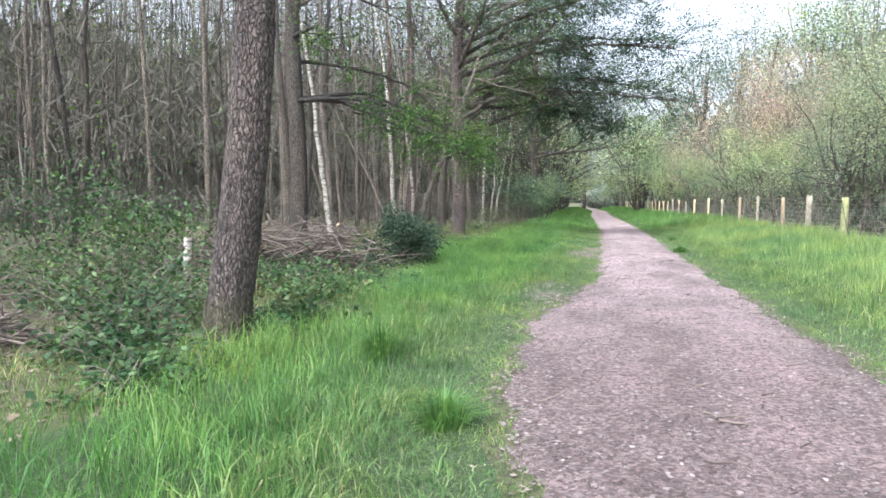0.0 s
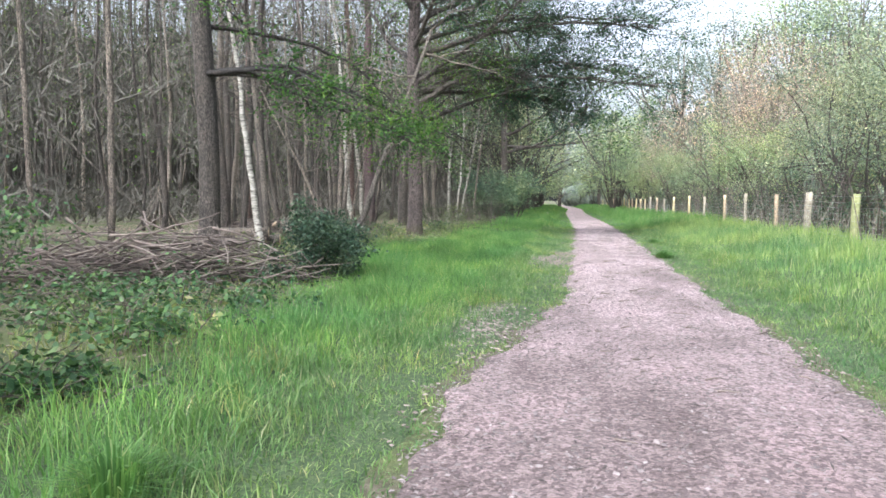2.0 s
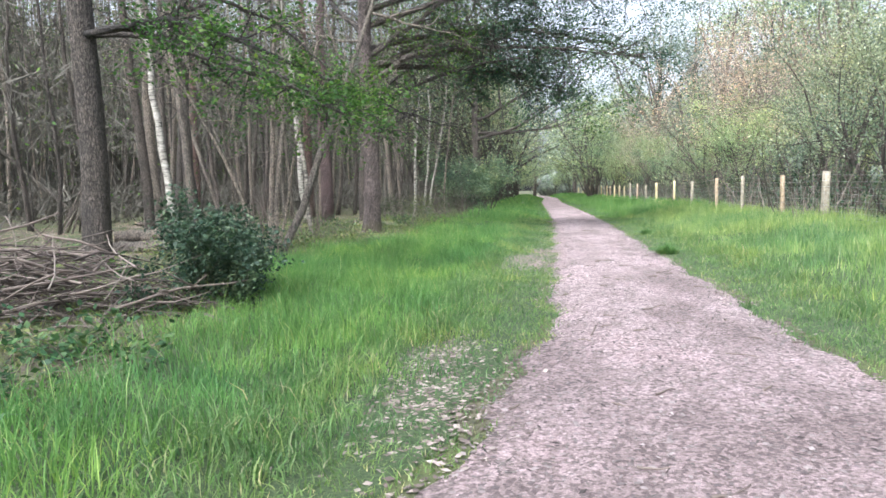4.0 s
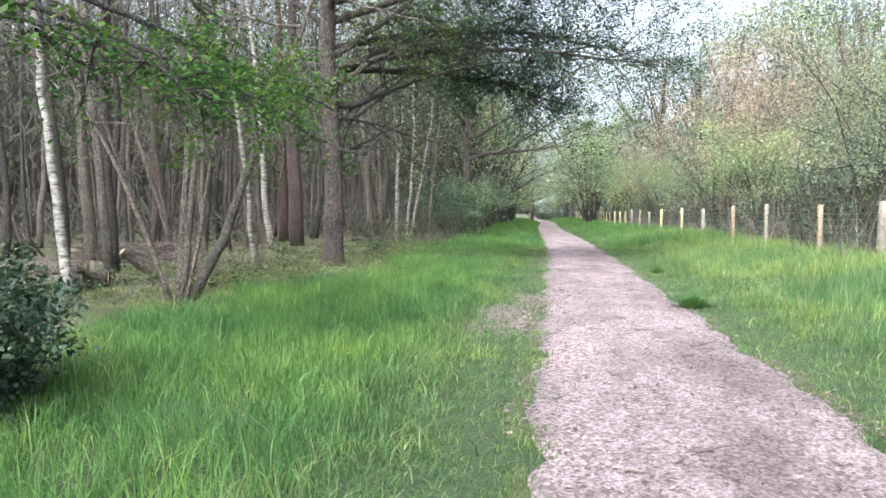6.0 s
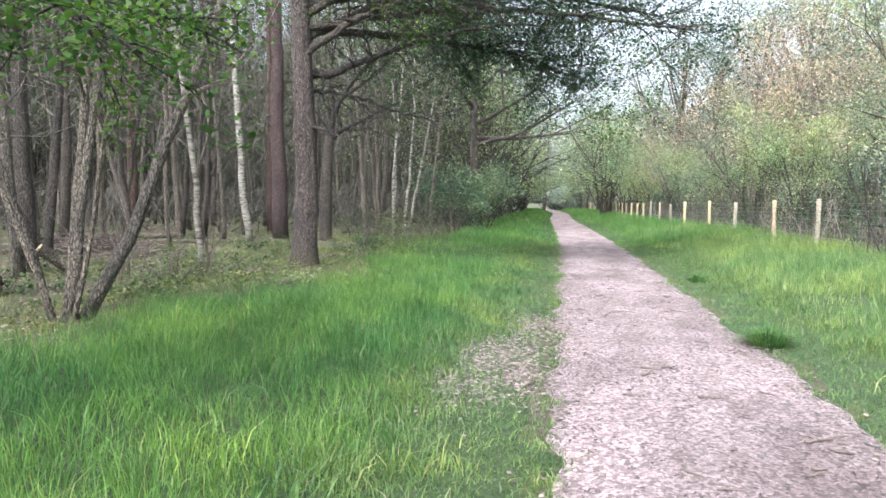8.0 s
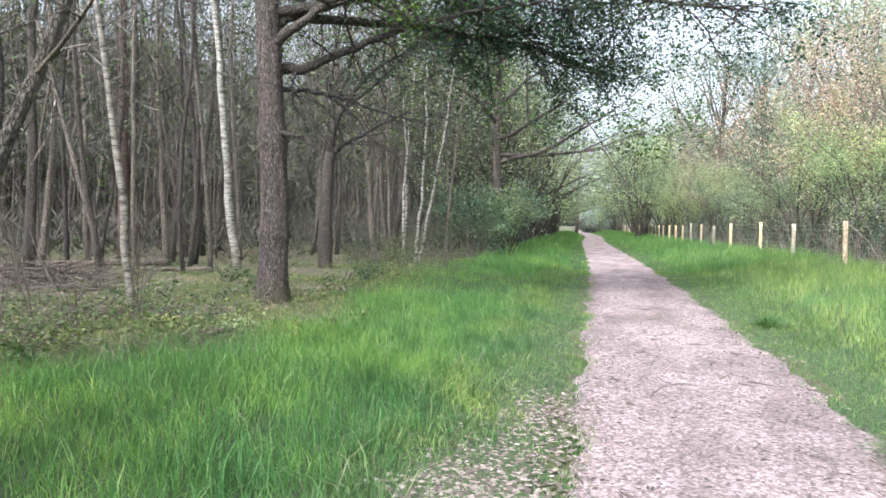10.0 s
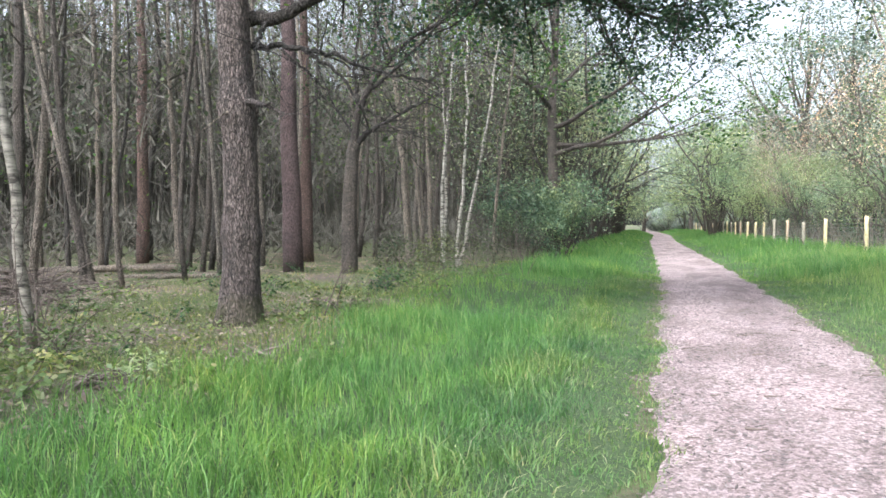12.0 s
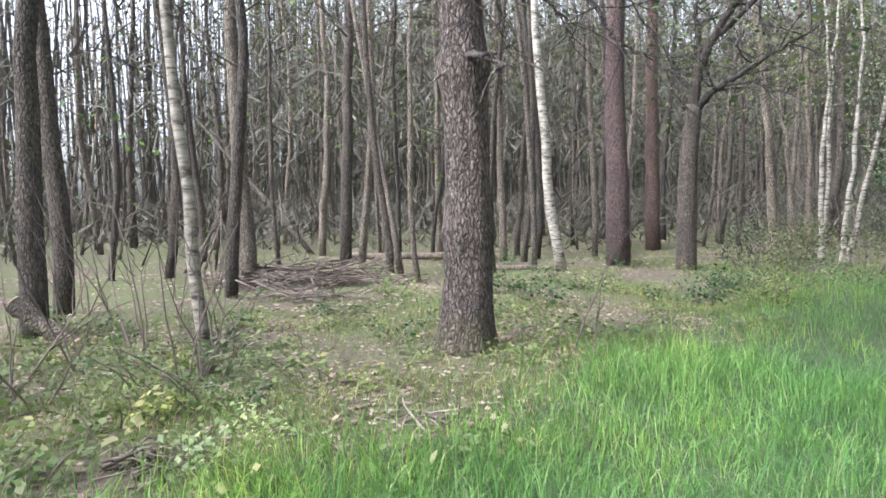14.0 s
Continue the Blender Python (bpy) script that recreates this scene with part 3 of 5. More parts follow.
n = 15000
y = rng.uniform(18.5, 29, n)
x = wood_edge(y) + 0.3 - 5.5 * rng.uniform(0, 1, n) ** 1.2
keep = lumps(x + 1, y, 0.9) < rng.uniform(0.25, 0.95, n)
x, y = x[keep], y[keep]
scatter_chips("edge_litter", len(x), x, y, 0.021, LITTER, "pinkish dead leaves and bark at the wood's edge", "leaf litter", 0.4, 0.012)

n = 42000
wg = Geo()
y = rng.uniform(18.5, 30, n)
x = wood_edge(y) + 0.4 - 6 * rng.uniform(0, 1, n) ** 1.3
keep = lumps(x, y, 1.3) * lumps(x + 2, y, 0.7) > rng.uniform(0.05, 0.5, n)
x, y = x[keep], y[keep]
h = rng.uniform(0.04, 0.14, len(x)) * (0.4 + 1.2 * lumps(x, y, 2.2))
blades(wg, rng, x, y, h, 0.005 + 0 * h, 0.9)
tagged(new("moss_grass", wg.mesh("moss_grass", WOODGRASS)), "patches of thin mossy grass by the clearing", "grass", kind="stuff")


def tussock(x, y, r, h, n, mat, label, seed):
    g, rr = Geo(), np.random.default_rng(seed)
    a, q = rr.uniform(0, 6.28, n), r * np.sqrt(rr.uniform(0, 1, n))
    bx, by = q * np.cos(a), q * np.sin(a)
    hh = h * (1.1 - 0.6 * q / r) * rr.uniform(0.6, 1.2, n)
    v = np.zeros((n, 3))
    s = np.stack([-np.sin(a), np.cos(a), 0 * a], 1) * 0.004
    base = np.stack([bx * 0.5, by * 0.5, 0 * a - 0.03], 1)
    mid = np.stack([bx * 0.8, by * 0.8, hh * 0.65], 1)
    tip = np.stack([bx * 1.7, by * 1.7, hh * rr.uniform(0.6, 1.0, n)], 1)
    k = np.arange(n)[:, None] * 5
    g.add(np.stack([base - s, base + s, mid + s, mid - s, tip], 1).reshape(-1, 3), k + np.array([[0, 1, 2, 3]]), k + np.array([[3, 2, 4]]))
    ob = new("grass_tussock", g.mesh("grass_tussock", mat))
    ob.location = (x, y, float(land(x, y)))
    return tagged(ob, label, "grass tussock", "grass tussocks")


tussock(2.0, 19.0, 0.28, 0.24, 420, GRASS, "dense dark green grass tussock at the path edge", 3)
for k, (x, y, r, h) in enumerate([(-0.7, 4.6, 0.22, 0.3), (-1.5, 6.0, 0.2, 0.42), (2.35, 24.5, 0.25, 0.2)]):
    tussock(x, y, r, h, 260, GRASS, "tuft of green grass beside the path", 20 + k)

# ---------------------------------------------------------------- fence
def wood_post(geo, rng, h, r, lean):
    k = 6
    zz = np.linspace(-0.3, h, k)
    pts = np.stack([lean[0] * zz, lean[1] * zz, zz], 1)
    tube(geo, pts, r * (1 + rng.normal(0, 0.03, k)), 10, 0.03, rng)


rng = np.random.default_rng(5)
fence = thing("fence", 5.78, 19.6, 0.0, "timber post and wire netting stock fence along the verge", "fence")
post_ys = [10.3, 13.4, 16.5, 19.6, 22.7, 25.54, 29.4, 32.65, 36.85, 40.6, 45.4]
while post_ys[-1] < 120:
    post_ys.append(post_ys[-1] + rng.uniform(2.9, 3.6))
looks = {3: GREENPOST, 4: OLDPOST, 5: POSTWOOD, 6: OLDPOST, 7: POSTWOOD, 8: OLDPOST, 9: YELLOWPOST}
heads = []
for k, yy in enumerate(post_ys):
    g = Geo()
    gx = float(fence_x(yy))
    gz = float(land(gx, yy))
    top = {3: 1.35, 4: 1.42, 5: 1.39, 6: 1.45, 7: 1.43, 8: 1.37, 9: 1.43}.get(k, 1.38 + rng.normal(0, 0.04))
    rad = 0.08 if k in (3, 4) else 0.056 * rng.uniform(0.9, 1.1)
    wood_post(g, rng, top - gz, rad, rng.normal(0, 0.018, 2))
    ob = part("post", g, looks.get(k, [POSTWOOD, OLDPOST, YELLOWPOST][int(rng.integers(0, 3))]), fence, "pale new wooden post" if k == 9 else "weathered round wooden post")
    ob.location = (gx - 5.78, yy - 19.6, gz)
    heads.append((gx, yy, gz, top))
    if k == 4:
        g = Geo()
        tube(g, [(0.16, 0.35, -0.3), (0.1, 0.2, 0.4), (0.05, 0.1, 0.98)], 0.04, 8, 0.04, rng)
        ob = part("brace", g, PALEBARK, fence, "pale slanting prop of split wood")
        ob.location = (gx - 5.78, yy - 19.6, gz)
for k in range(len(heads) - 1):
    (x0, y0, z0, t0), (x1, y1, z1, t1) = heads[k], heads[k + 1]
    g = Geo()
    for f in (0.95, 0.83):
        a = np.array([x0 - 0.06, y0, z0 + (t0 - z0) * f])
        b = np.array([x1 - 0.06, y1, z1 + (t1 - z1) * f])
        tube(g, [a, (a + b) / 2 - np.array([0, 0, 0.015]), b], 0.0028, 3, cap=False)
    part("strand", g, WIRE, fence).location = (-5.78, -19.6, 0)
    g = Geo()
    for f in (0.72, 0.6, 0.48, 0.37, 0.27, 0.18, 0.1):
        tube(g, [(x0 - 0.06, y0, z0 + (t0 - z0) * f), (x1 - 0.06, y1, z1 + (t1 - z1) * f)], 0.0018, 3, cap=False)
    if y0 < 60:
        m = int((y1 - y0) / 0.15)
        for q in range(1, m):
            w = q / m
            xx, yy, zz, tt = (x0 + (x1 - x0) * w, y0 + (y1 - y0) * w, z0 + (z1 - z0) * w, t0 + (t1 - t0) * w)
            tube(g, [(xx - 0.06, yy, zz + 0.05), (xx - 0.06, yy, zz + (tt - zz) * 0.72)], 0.0014, 3, cap=False)
    part("netting", g, WIRE, fence, "grey wire netting").location = (-5.78, -19.6, 0)


# ---------------------------------------------------------------- trees
def tree_at(name, x, y, label, group=""):
    return thing(name, x, y, float(land(x, y)) - 0.03, label, "tree", group)


def big_trunk(h, r, lean, rng, flare=1.45, rings=70, sides=40, furrow=0.035, knobs=()):
    g = Geo()
    zz = np.linspace(-0.15, h, rings)
    px = lean[0] * zz + 0.05 * np.sin(zz * 0.9)
    py = lean[1] * zz + 0.04 * np.sin(zz * 0.7 + 1)
    rr = r * (1 - 0.45 * np.clip(zz, 0, None) / h) * (1 + (flare - 1) * np.exp(-np.clip(zz, 0, None) / 0.28))
    for kz, kr, ks in knobs:
        rr = rr * (1 + kr * np.exp(-((zz - kz) / ks) ** 2))
    tube(g, np.stack([px, py, zz], 1), rr, sides, furrow, rng)
    return g, lambda z: np.array([lean[0] * z + 0.05 * np.sin(z * 0.9), lean[1] * z + 0.04 * np.sin(z * 0.7 + 1), z])


def add_limb(tree, mat, rng, p, d, length, r, depth, tips, **kw):
    g = Geo()
    limb(g, tips, rng, p, d, length, r, depth, **kw)
    return part("limb", g, mat, tree, smooth=True)


# leaning oak at the start of the walk
rng = np.random.default_rng(31)
oak_a = tree_at("oak_tree", -3.03, 6.36, "leaning oak with rough grey-brown furrowed bark", "oaks")
g, at = big_trunk(9, 0.188, (0.105, 0.02), rng, 1.2)
part("trunk", g, OAK, oak_a)
tips = []
for k in range(7):
    a = k * 0.9 + 0.3
    add_limb(oak_a, OAK, rng, at(4.6 + 0.6 * k), (np.cos(a), np.sin(a), 0.55), 3.2, 0.09, 2, tips, wob=0.2)
g = Geo()
leaf_cloud(g, rng, tips[::2], 5, 0.2, 0.1)
part("crown", g, OAKLEAF, oak_a)

# oak with the low leafy bough
rng = np.random.default_rng(32)
oak_p = tree_at("oak_tree", -6.7, 16.2, "tall dark oak with a low leafy bough reaching the verge", "oaks")
g, at = big_trunk(13, 0.2, (0.0, 0.0), rng, 1.3, 60, 28)
part("trunk", g, GREYBARK, oak_p)
tips, low = [], []
for k in range(8):
    a = k * 1.1 + 0.5
    add_limb(oak_p, GREYBARK, rng, at(5.5 + 0.8 * k), (np.cos(a), np.sin(a), 0.6), 3.0, 0.07, 2, tips, wob=0.2)
def bent(pts, k):
    """A smooth line of k points that bends through the given ones."""
    pts = np.array(pts, float)
    t = np.linspace(0, len(pts) - 1, k)
    line = np.stack([np.interp(t, np.arange(len(pts)), pts[:, c]) for c in range(3)], 1)
    for _ in range(3):
        line[1:-1] = (line[:-2] + 2 * line[1:-1] + line[2:]) / 4
    return line


def bough(tree, rng, pts, r, geo, twigs=26, reach=0.9, per=12, size=0.085, mat=None, tight=0.13, start=0.3, kids=4, thin=0.2):
    """A long limb through the points, with leafy side twigs along its outer part."""
    mat = mat or GREYBARK
    line = bent(pts, 26)
    line[1:] += np.cumsum(rng.normal(0, 0.006, (25, 3)), 0) + rng.normal(0, 0.012, (25, 3))
    g = Geo()
    tube(g, line, np.linspace(r, r * thin, 26), 8, cap=False)
    part("limb", g, mat, tree, smooth=True)
    for k in range(twigs):
        f = rng.uniform(start, 1.0)
        i = int(f * 25)
        g = Geo()
        ends = []
        d = rng.normal(size=3) * np.array([1, 1, 0.35]) + unit(line[i] - line[max(0, i - 2)]) * 0.6
        limb(g, ends, rng, line[i], d, reach * rng.uniform(0.5, 1.2), max(0.006, r * (0.34 - 0.16 * f)), 1, 0.2, -0.03, 4, 4, kids, 0.8)
        part("twig", g, mat, tree)
        if geo is not None:
            leaf_cloud(geo, rng, ends, per, tight, size, 0.9)


g = Geo()
for pts in (((1.3, -0.8, 3.35), (2.5, -1.0, 2.8), (3.5, -1.3, 2.5), (4.4, -1.7, 2.0)), ((1.3, -0.8, 3.4), (2.4, -2.0, 3.15), (3.3, -2.8, 2.8), (4.0, -3.3, 2.5)), ((1.5, 0.1, 3.4), (2.7, 0.0, 2.9), (3.7, -0.2, 2.5), (4.5, -0.5, 2.1)), ((1.4, 0.5, 3.7), (2.6, 0.9, 3.25), (3.6, 0.9, 2.75), (4.5, 0.8, 2.35))):
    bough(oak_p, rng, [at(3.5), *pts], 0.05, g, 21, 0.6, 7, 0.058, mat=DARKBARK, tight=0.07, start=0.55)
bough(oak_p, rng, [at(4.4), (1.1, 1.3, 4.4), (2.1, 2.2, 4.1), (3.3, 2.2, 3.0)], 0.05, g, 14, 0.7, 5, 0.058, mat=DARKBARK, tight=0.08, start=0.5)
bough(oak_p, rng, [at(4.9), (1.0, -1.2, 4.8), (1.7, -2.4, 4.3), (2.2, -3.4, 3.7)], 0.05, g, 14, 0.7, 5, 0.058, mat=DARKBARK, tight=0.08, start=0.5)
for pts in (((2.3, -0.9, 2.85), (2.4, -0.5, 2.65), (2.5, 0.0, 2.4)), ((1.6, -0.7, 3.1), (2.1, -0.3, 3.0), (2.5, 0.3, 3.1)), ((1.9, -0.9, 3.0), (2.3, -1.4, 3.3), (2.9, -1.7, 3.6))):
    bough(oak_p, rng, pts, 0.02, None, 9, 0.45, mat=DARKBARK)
leaf_cloud(g, rng, tips[::3], 5, 0.16, 0.075)
part("crown", g, OAKLEAF, oak_p, "fresh green oak leaves")

# oak beside the verge at the end of the walk
rng = np.random.default_rng(33)
oak_b = tree_at("oak_tree", -4.68, 24.9, "sturdy oak with furrowed bark, mossy foot and bare low branches", "oaks")
g, at = big_trunk(12, 0.212, (0.004, 0.0), rng, 1.5, 90, 44, 0.035, ((1.12, 0.22, 0.09), (2.55, 0.26, 0.15)))
part("trunk", g, OAK, oak_b)
for r, shoots, pts in ((0.04, 12, ((0.12, 0.1, 3.28), (0.66, 0.15, 3.27), (1.14, 0.1, 3.14), (1.85, 0.2, 2.86), (2.5, 0.3, 2.74))), (0.026, 10, ((0.8, 0.15, 3.24), (1.3, 0.1, 2.86), (1.62, 0.0, 2.48), (2.0, 0.0, 2.2))), (0.018, 6, ((0.55, 0.15, 3.24), (0.9, 0.2, 2.95), (1.05, 0.25, 2.6))), (0.095, 10, ((0.05, 0.1, 3.62), (0.45, 0.15, 3.58), (0.9, 0.2, 3.78), (1.8, 0.3, 4.1), (2.9, 0.5, 4.4), (4.0, 0.8, 4.6))), (0.03, 9, ((0.35, 0.15, 3.6), (0.5, -0.3, 3.2), (0.65, -0.5, 2.75)))):
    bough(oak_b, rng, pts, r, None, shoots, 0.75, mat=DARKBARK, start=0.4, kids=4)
add_limb(oak_b, OAK, rng, at(2.6) + np.array([0.15, -0.1, 0]), (0.8, -0.5, 0.1), 0.75, 0.04, 1, [], wob=0.35, up=-0.1, kids=3)
add_limb(oak_b, PALEBARK, rng, at(2.5) + np.array([0, -0.22, 0]), (-0.55, -0.5, -0.6), 0.45, 0.014, 0, [], wob=0.05, up=0.0)
g = Geo()
for z0, pts in ((4.6, ((1.2, 0.2, 5.4), (2.6, 0.6, 6.6), (3.6, 1.0, 7.6))), (5.2, ((-0.9, 0.8, 6.0), (-1.8, 1.6, 7.2), (-2.2, 2.2, 8.4))), (5.6, ((0.6, -0.9, 6.4), (1.3, -1.6, 7.6), (1.8, -1.9, 8.8))), (6.0, ((0.9, 1.2, 6.8), (1.8, 2.4, 7.6), (2.7, 3.2, 8.2))), (6.6, ((-0.4, -0.6, 7.6), (-1.0, -1.4, 8.6), (-1.2, -2.0, 9.8))), (4.2, ((1.0, 0.7, 4.9), (2.1, 1.6, 5.4), (3.2, 2.4, 5.6))), (3.9, ((0.9, -0.1, 4.5), (1.9, 0.3, 5.0), (3.0, 0.6, 5.2)))):
    bough(oak_b, rng, [at(z0), *pts], 0.085, g, 30, 1.3, 5, 0.06, tight=0.11)
part("crown", g, OAKLEAF, oak_b, "young green oak leaves")

# its long limbs over the path, in darker leaf
g = Geo()
for z0, pts in ((4.4, ((2.2, 0.8, 4.9), (4.6, 1.6, 5.0), (7.4, 2.3, 4.7))), (4.8, ((2.0, 1.4, 5.5), (4.4, 2.6, 5.6), (6.8, 3.6, 5.3))), (5.4, ((2.2, 0.7, 6.2), (4.8, 1.4, 6.6), (7.2, 1.8, 6.4))), (5.8, ((1.8, 1.6, 6.7), (4.0, 3.2, 7.2), (6.4, 4.4, 7.2))), (6.4, ((2.0, 0.5, 7.4), (4.2, 0.9, 8.0), (6.2, 1.2, 8.4))), (7.0, ((1.6, 1.4, 8.0), (3.4, 2.4, 8.8), (5.2, 3.2, 9.2))), (4.4, ((1.8, 1.6, 4.6), (3.6, 2.9, 4.5), (5.2, 4.0, 4.1)))):
    bough(oak_b, rng, [at(z0), *pts], 0.085, g, 52, 1.5, 15, 0.068, tight=0.11)
part("crown", g, DARKLEAF, oak_b, "dark green oak leaves over the path")

# small forked oak in the wood
rng = np.random.default_rng(35)
oak_c = tree_at("oak_tree", -7.13, 33.4, "small crooked oak that forks into dark bare branches", "oaks")
g = Geo()
pts = bent([(0, 0, -0.1), (0.0, 0, 1.4), (0.06, 0, 2.4), (0.16, 0, 3.2)], 15)
tube(g, pts, np.linspace(0.2, 0.14, 15), 18, 0.03, rng)
part("trunk", g, GREYBARK, oak_c)
g = Geo()
for r, shoots, pts in ((0.09, 14, ((0.16, 0, 3.05), (0.4, 0, 3.3), (0.73, 0, 3.45), (1.6, -0.1, 3.85), (2.4, 0, 4.24))), (0.11, 20, ((0.16, 0, 3.05), (0.2, 0, 3.69), (0.6, 0, 4.5), (1.2, 0.2, 5.4), (2.4, 0.3, 6.0), (3.9, 0.4, 6.55))), (0.06, 16, ((0.5, 0, 4.35), (0.9, 0, 4.6), (1.7, -0.2, 5.14), (2.65, -0.3, 6.0), (3.4, -0.3, 6.7))), (0.06, 12, ((0.25, 0, 3.9), (0.1, 0.1, 5.0), (0.4, 0.2, 7.0))), (0.035, 10, ((0.8, 0, 3.5), (1.5, -0.5, 3.4), (2.3, -0.8, 3.0))), (0.035, 10, ((0.16, 0, 3.3), (-0.5, 0.2, 4.1), (-1.1, 0.3, 5.2)))):
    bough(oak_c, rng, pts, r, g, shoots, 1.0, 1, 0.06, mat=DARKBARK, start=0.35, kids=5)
part("crown", g, OAKLEAF, oak_c, "sparse young oak leaves")

# oak farther along, with level lower branches
rng = np.random.default_rng(36)
oak_d = tree_at("oak_tree", -4.0, 45.0, "oak with level branches and a full green crown", "oaks")
g, at = big_trunk(10, 0.22, (0.01, 0.0), rng, 1.3, 40, 20)
part("trunk", g, GREYBARK, oak_d)
tips = []
for z0, d, ln, r in [(3.8, (0.95, -0.3, 0.12), 4.5, 0.1), (4.2, (1.0, 0.1, 0.2), 4.5, 0.1), (4.8, (0.8, -0.6, 0.35), 4.5, 0.1), (5.5, (-0.5, -0.6, 0.4), 4.0, 0.09), (6.2, (0.7, 0.3, 0.6), 4.0, 0.09), (7.2, (0.1, -0.5, 0.8), 3.8, 0.08), (7.6, (-0.6, 0.3, 0.7), 3.6, 0.08)]:
    add_limb(oak_d, GREYBARK, rng, at(z0), d, ln, r, 3, tips, wob=0.14, up=0.02, kids=4)
g = Geo()
leaf_cloud(g, rng, [p for p in tips if p[2] > 4][::2], 9, 0.3, 0.14, 0.5)
part("crown", g, OAKLEAF, oak_d)


def slim_tree(name, x, y, h, r, lean, mat, label, seed, group="", branch_from=0.45, branches=12, depth=1, leaf=None, leaves=3, leafsize=0.07, sides=10, bow=0.12, lift=True, length=1.6):
    """A slender woodland tree: a slightly bowed stem with short upper branches."""
    rr = np.random.default_rng(seed)
    t = tree_at(name, x, y, label, group) if lift else thing(name, x, y, 0, label, "tree", group)
    g = Geo()
    zz = np.linspace(-0.1, h, 16)
    ph = rr.uniform(0, 6.28, 2)
    px = lean[0] * zz + bow * (np.sin(zz * 0.55 + ph[0]) - np.sin(ph[0])) + 0.02 * rr.normal(size=16)
    py = lean[1] * zz + bow * (np.sin(zz * 0.5 + ph[1]) - np.sin(ph[1])) + 0.02 * rr.normal(size=16)
    pts = np.stack([px, py, zz], 1)
    tube(g, pts, r * np.linspace(1.12, 0.3, 16), sides, 0.02, rr)
    part("trunk", g, mat, t, smooth=True)
    tips = []
    for k in range(branches):
        f = rr.uniform(branch_from, 0.98)
        i = int(f * 15)
        a = rr.uniform(0, 6.28)
        g = Geo()
        limb(g, tips, rr, pts[i], (np.cos(a), np.sin(a), rr.uniform(0.15, 0.9)), length * (1.25 - f) * rr.uniform(0.7, 1.4) + 0.3, r * 0.22, depth, 0.2, 0.06, 3, 3, 4, 0.9)
        part("branch", g, GREYBARK if mat is BIRCH else mat, t)
    if leaf is not None and tips:
        lg_ = Geo()
        leaf_cloud(lg_, rr, tips[::2], leaves, 0.2, leafsize, 0.4)
        part("crown", lg_, leaf, t)
    return t


# trees that can be told apart in the wood
slim_tree("birch_tree", -5.65, 22.95, 8, 0.05, (-0.115, -0.1), BIRCH, "slender silver birch leaning out of a hazel stool", 41, "birches", 0.5, 10)
slim_tree("birch_tree", -8.8, 31.6, 10, 0.1, (-0.085, -0.07), BIRCH, "bright white birch with a bowed stem", 42, "birches", 0.5, 10)
slim_tree("birch_tree", -6.95, 19.2, 8, 0.075, (-0.2, 0.06), BIRCH, "birch leaning well over at the wood's edge", 43, "birches", 0.5, 8)
slim_tree("tree", -9.9, 23.0, 11, 0.12, (-0.03, 0.02), GREYBARK, "dark straight trunk at the wood's edge", 44, "woodland trees", 0.4, 12)
for k, (x, y, lx, ly) in enumerate([(-5.15, 36.2, 0.13, 0.0), (-5.35, 36.4, 0.05, 0.02), (-5.6, 36.1, 0.02, 0.0), (-5.75, 36.5, -0.02, 0.03), (-6.3, 36.6, -0.05, 0.0)]):
    slim_tree("birch_tree", x, y, 6.5 - 0.3 * k, 0.055, (lx, ly), BIRCH if k < 4 else PALEBARK, "thin silver birch in a clump by the verge", 50 + k, "birch clump", 0.45, 9, leaf=OAKLEAF, leaves=2)
slim_tree("tree", -6.6, 36.3, 9, 0.1, (-0.13, 0.0), PALEBARK, "grey leaning trunk behind the birch clump", 56, "", 0.5, 10)
pine = slim_tree("pine_tree", -8.45, 33.1, 14, 0.22, (-0.015, 0), PINE, "tall pine with purple-brown plated bark", 61, "pines", 0.75, 8, sides=24, bow=0.04)
pine2 = slim_tree("pine_tree", -11.2, 39.0, 14, 0.2, (-0.02, 0), PINETOP, "pine with orange flaking upper bark", 62, "pines", 0.75, 8, sides=18, bow=0.04)
slim_tree("pine_tree", -15.6, 36.4, 14, 0.18, (0.0, 0), PINETOP, "pine with orange flaking upper bark", 63, "pines", 0.75, 8, sides=18, bow=0.04)
for k, (x, y, r, lx) in enumerate([(-8.3, 22.3, 0.13, 0.0), (-7.9, 21.6, 0.08, -0.03), (-13.4, 30.2, 0.09, 0.01), (-10.8, 29.0, 0.07, -0.07), (-15.7, 34.75, 0.1, -0.05), (-9.8, 32.0, 0.06, -0.03), (-12.6, 34.6, 0.08, 0.02), (-9.5, 28.5, 0.05, -0.06), (-12.1, 33.6, 0.09, -0.06), (-11.2, 33.3, 0.07, 0.03), (-17.0, 31.5, 0.1, 0.0), (-11.6, 26.4, 0.15, 0.0), (-10.6, 25.6, 0.1, 0.03), (-6.9, 39.0, 0.06, 0.02), (-7.9, 40.3, 0.07, -0.02), (-9.6, 41.0, 0.08, 0.02), (-4.8, 38.5, 0.05, 0.08)]):
    slim_tree("tree", x, y, 9 + (k * 7) % 4, r, (lx, 0.01 * (k % 3)), [GREYBARK, PALEBARK, PALEBARK][k % 3], "slender bare woodland tree", 70 + k, "woodland trees", 0.4, 12)
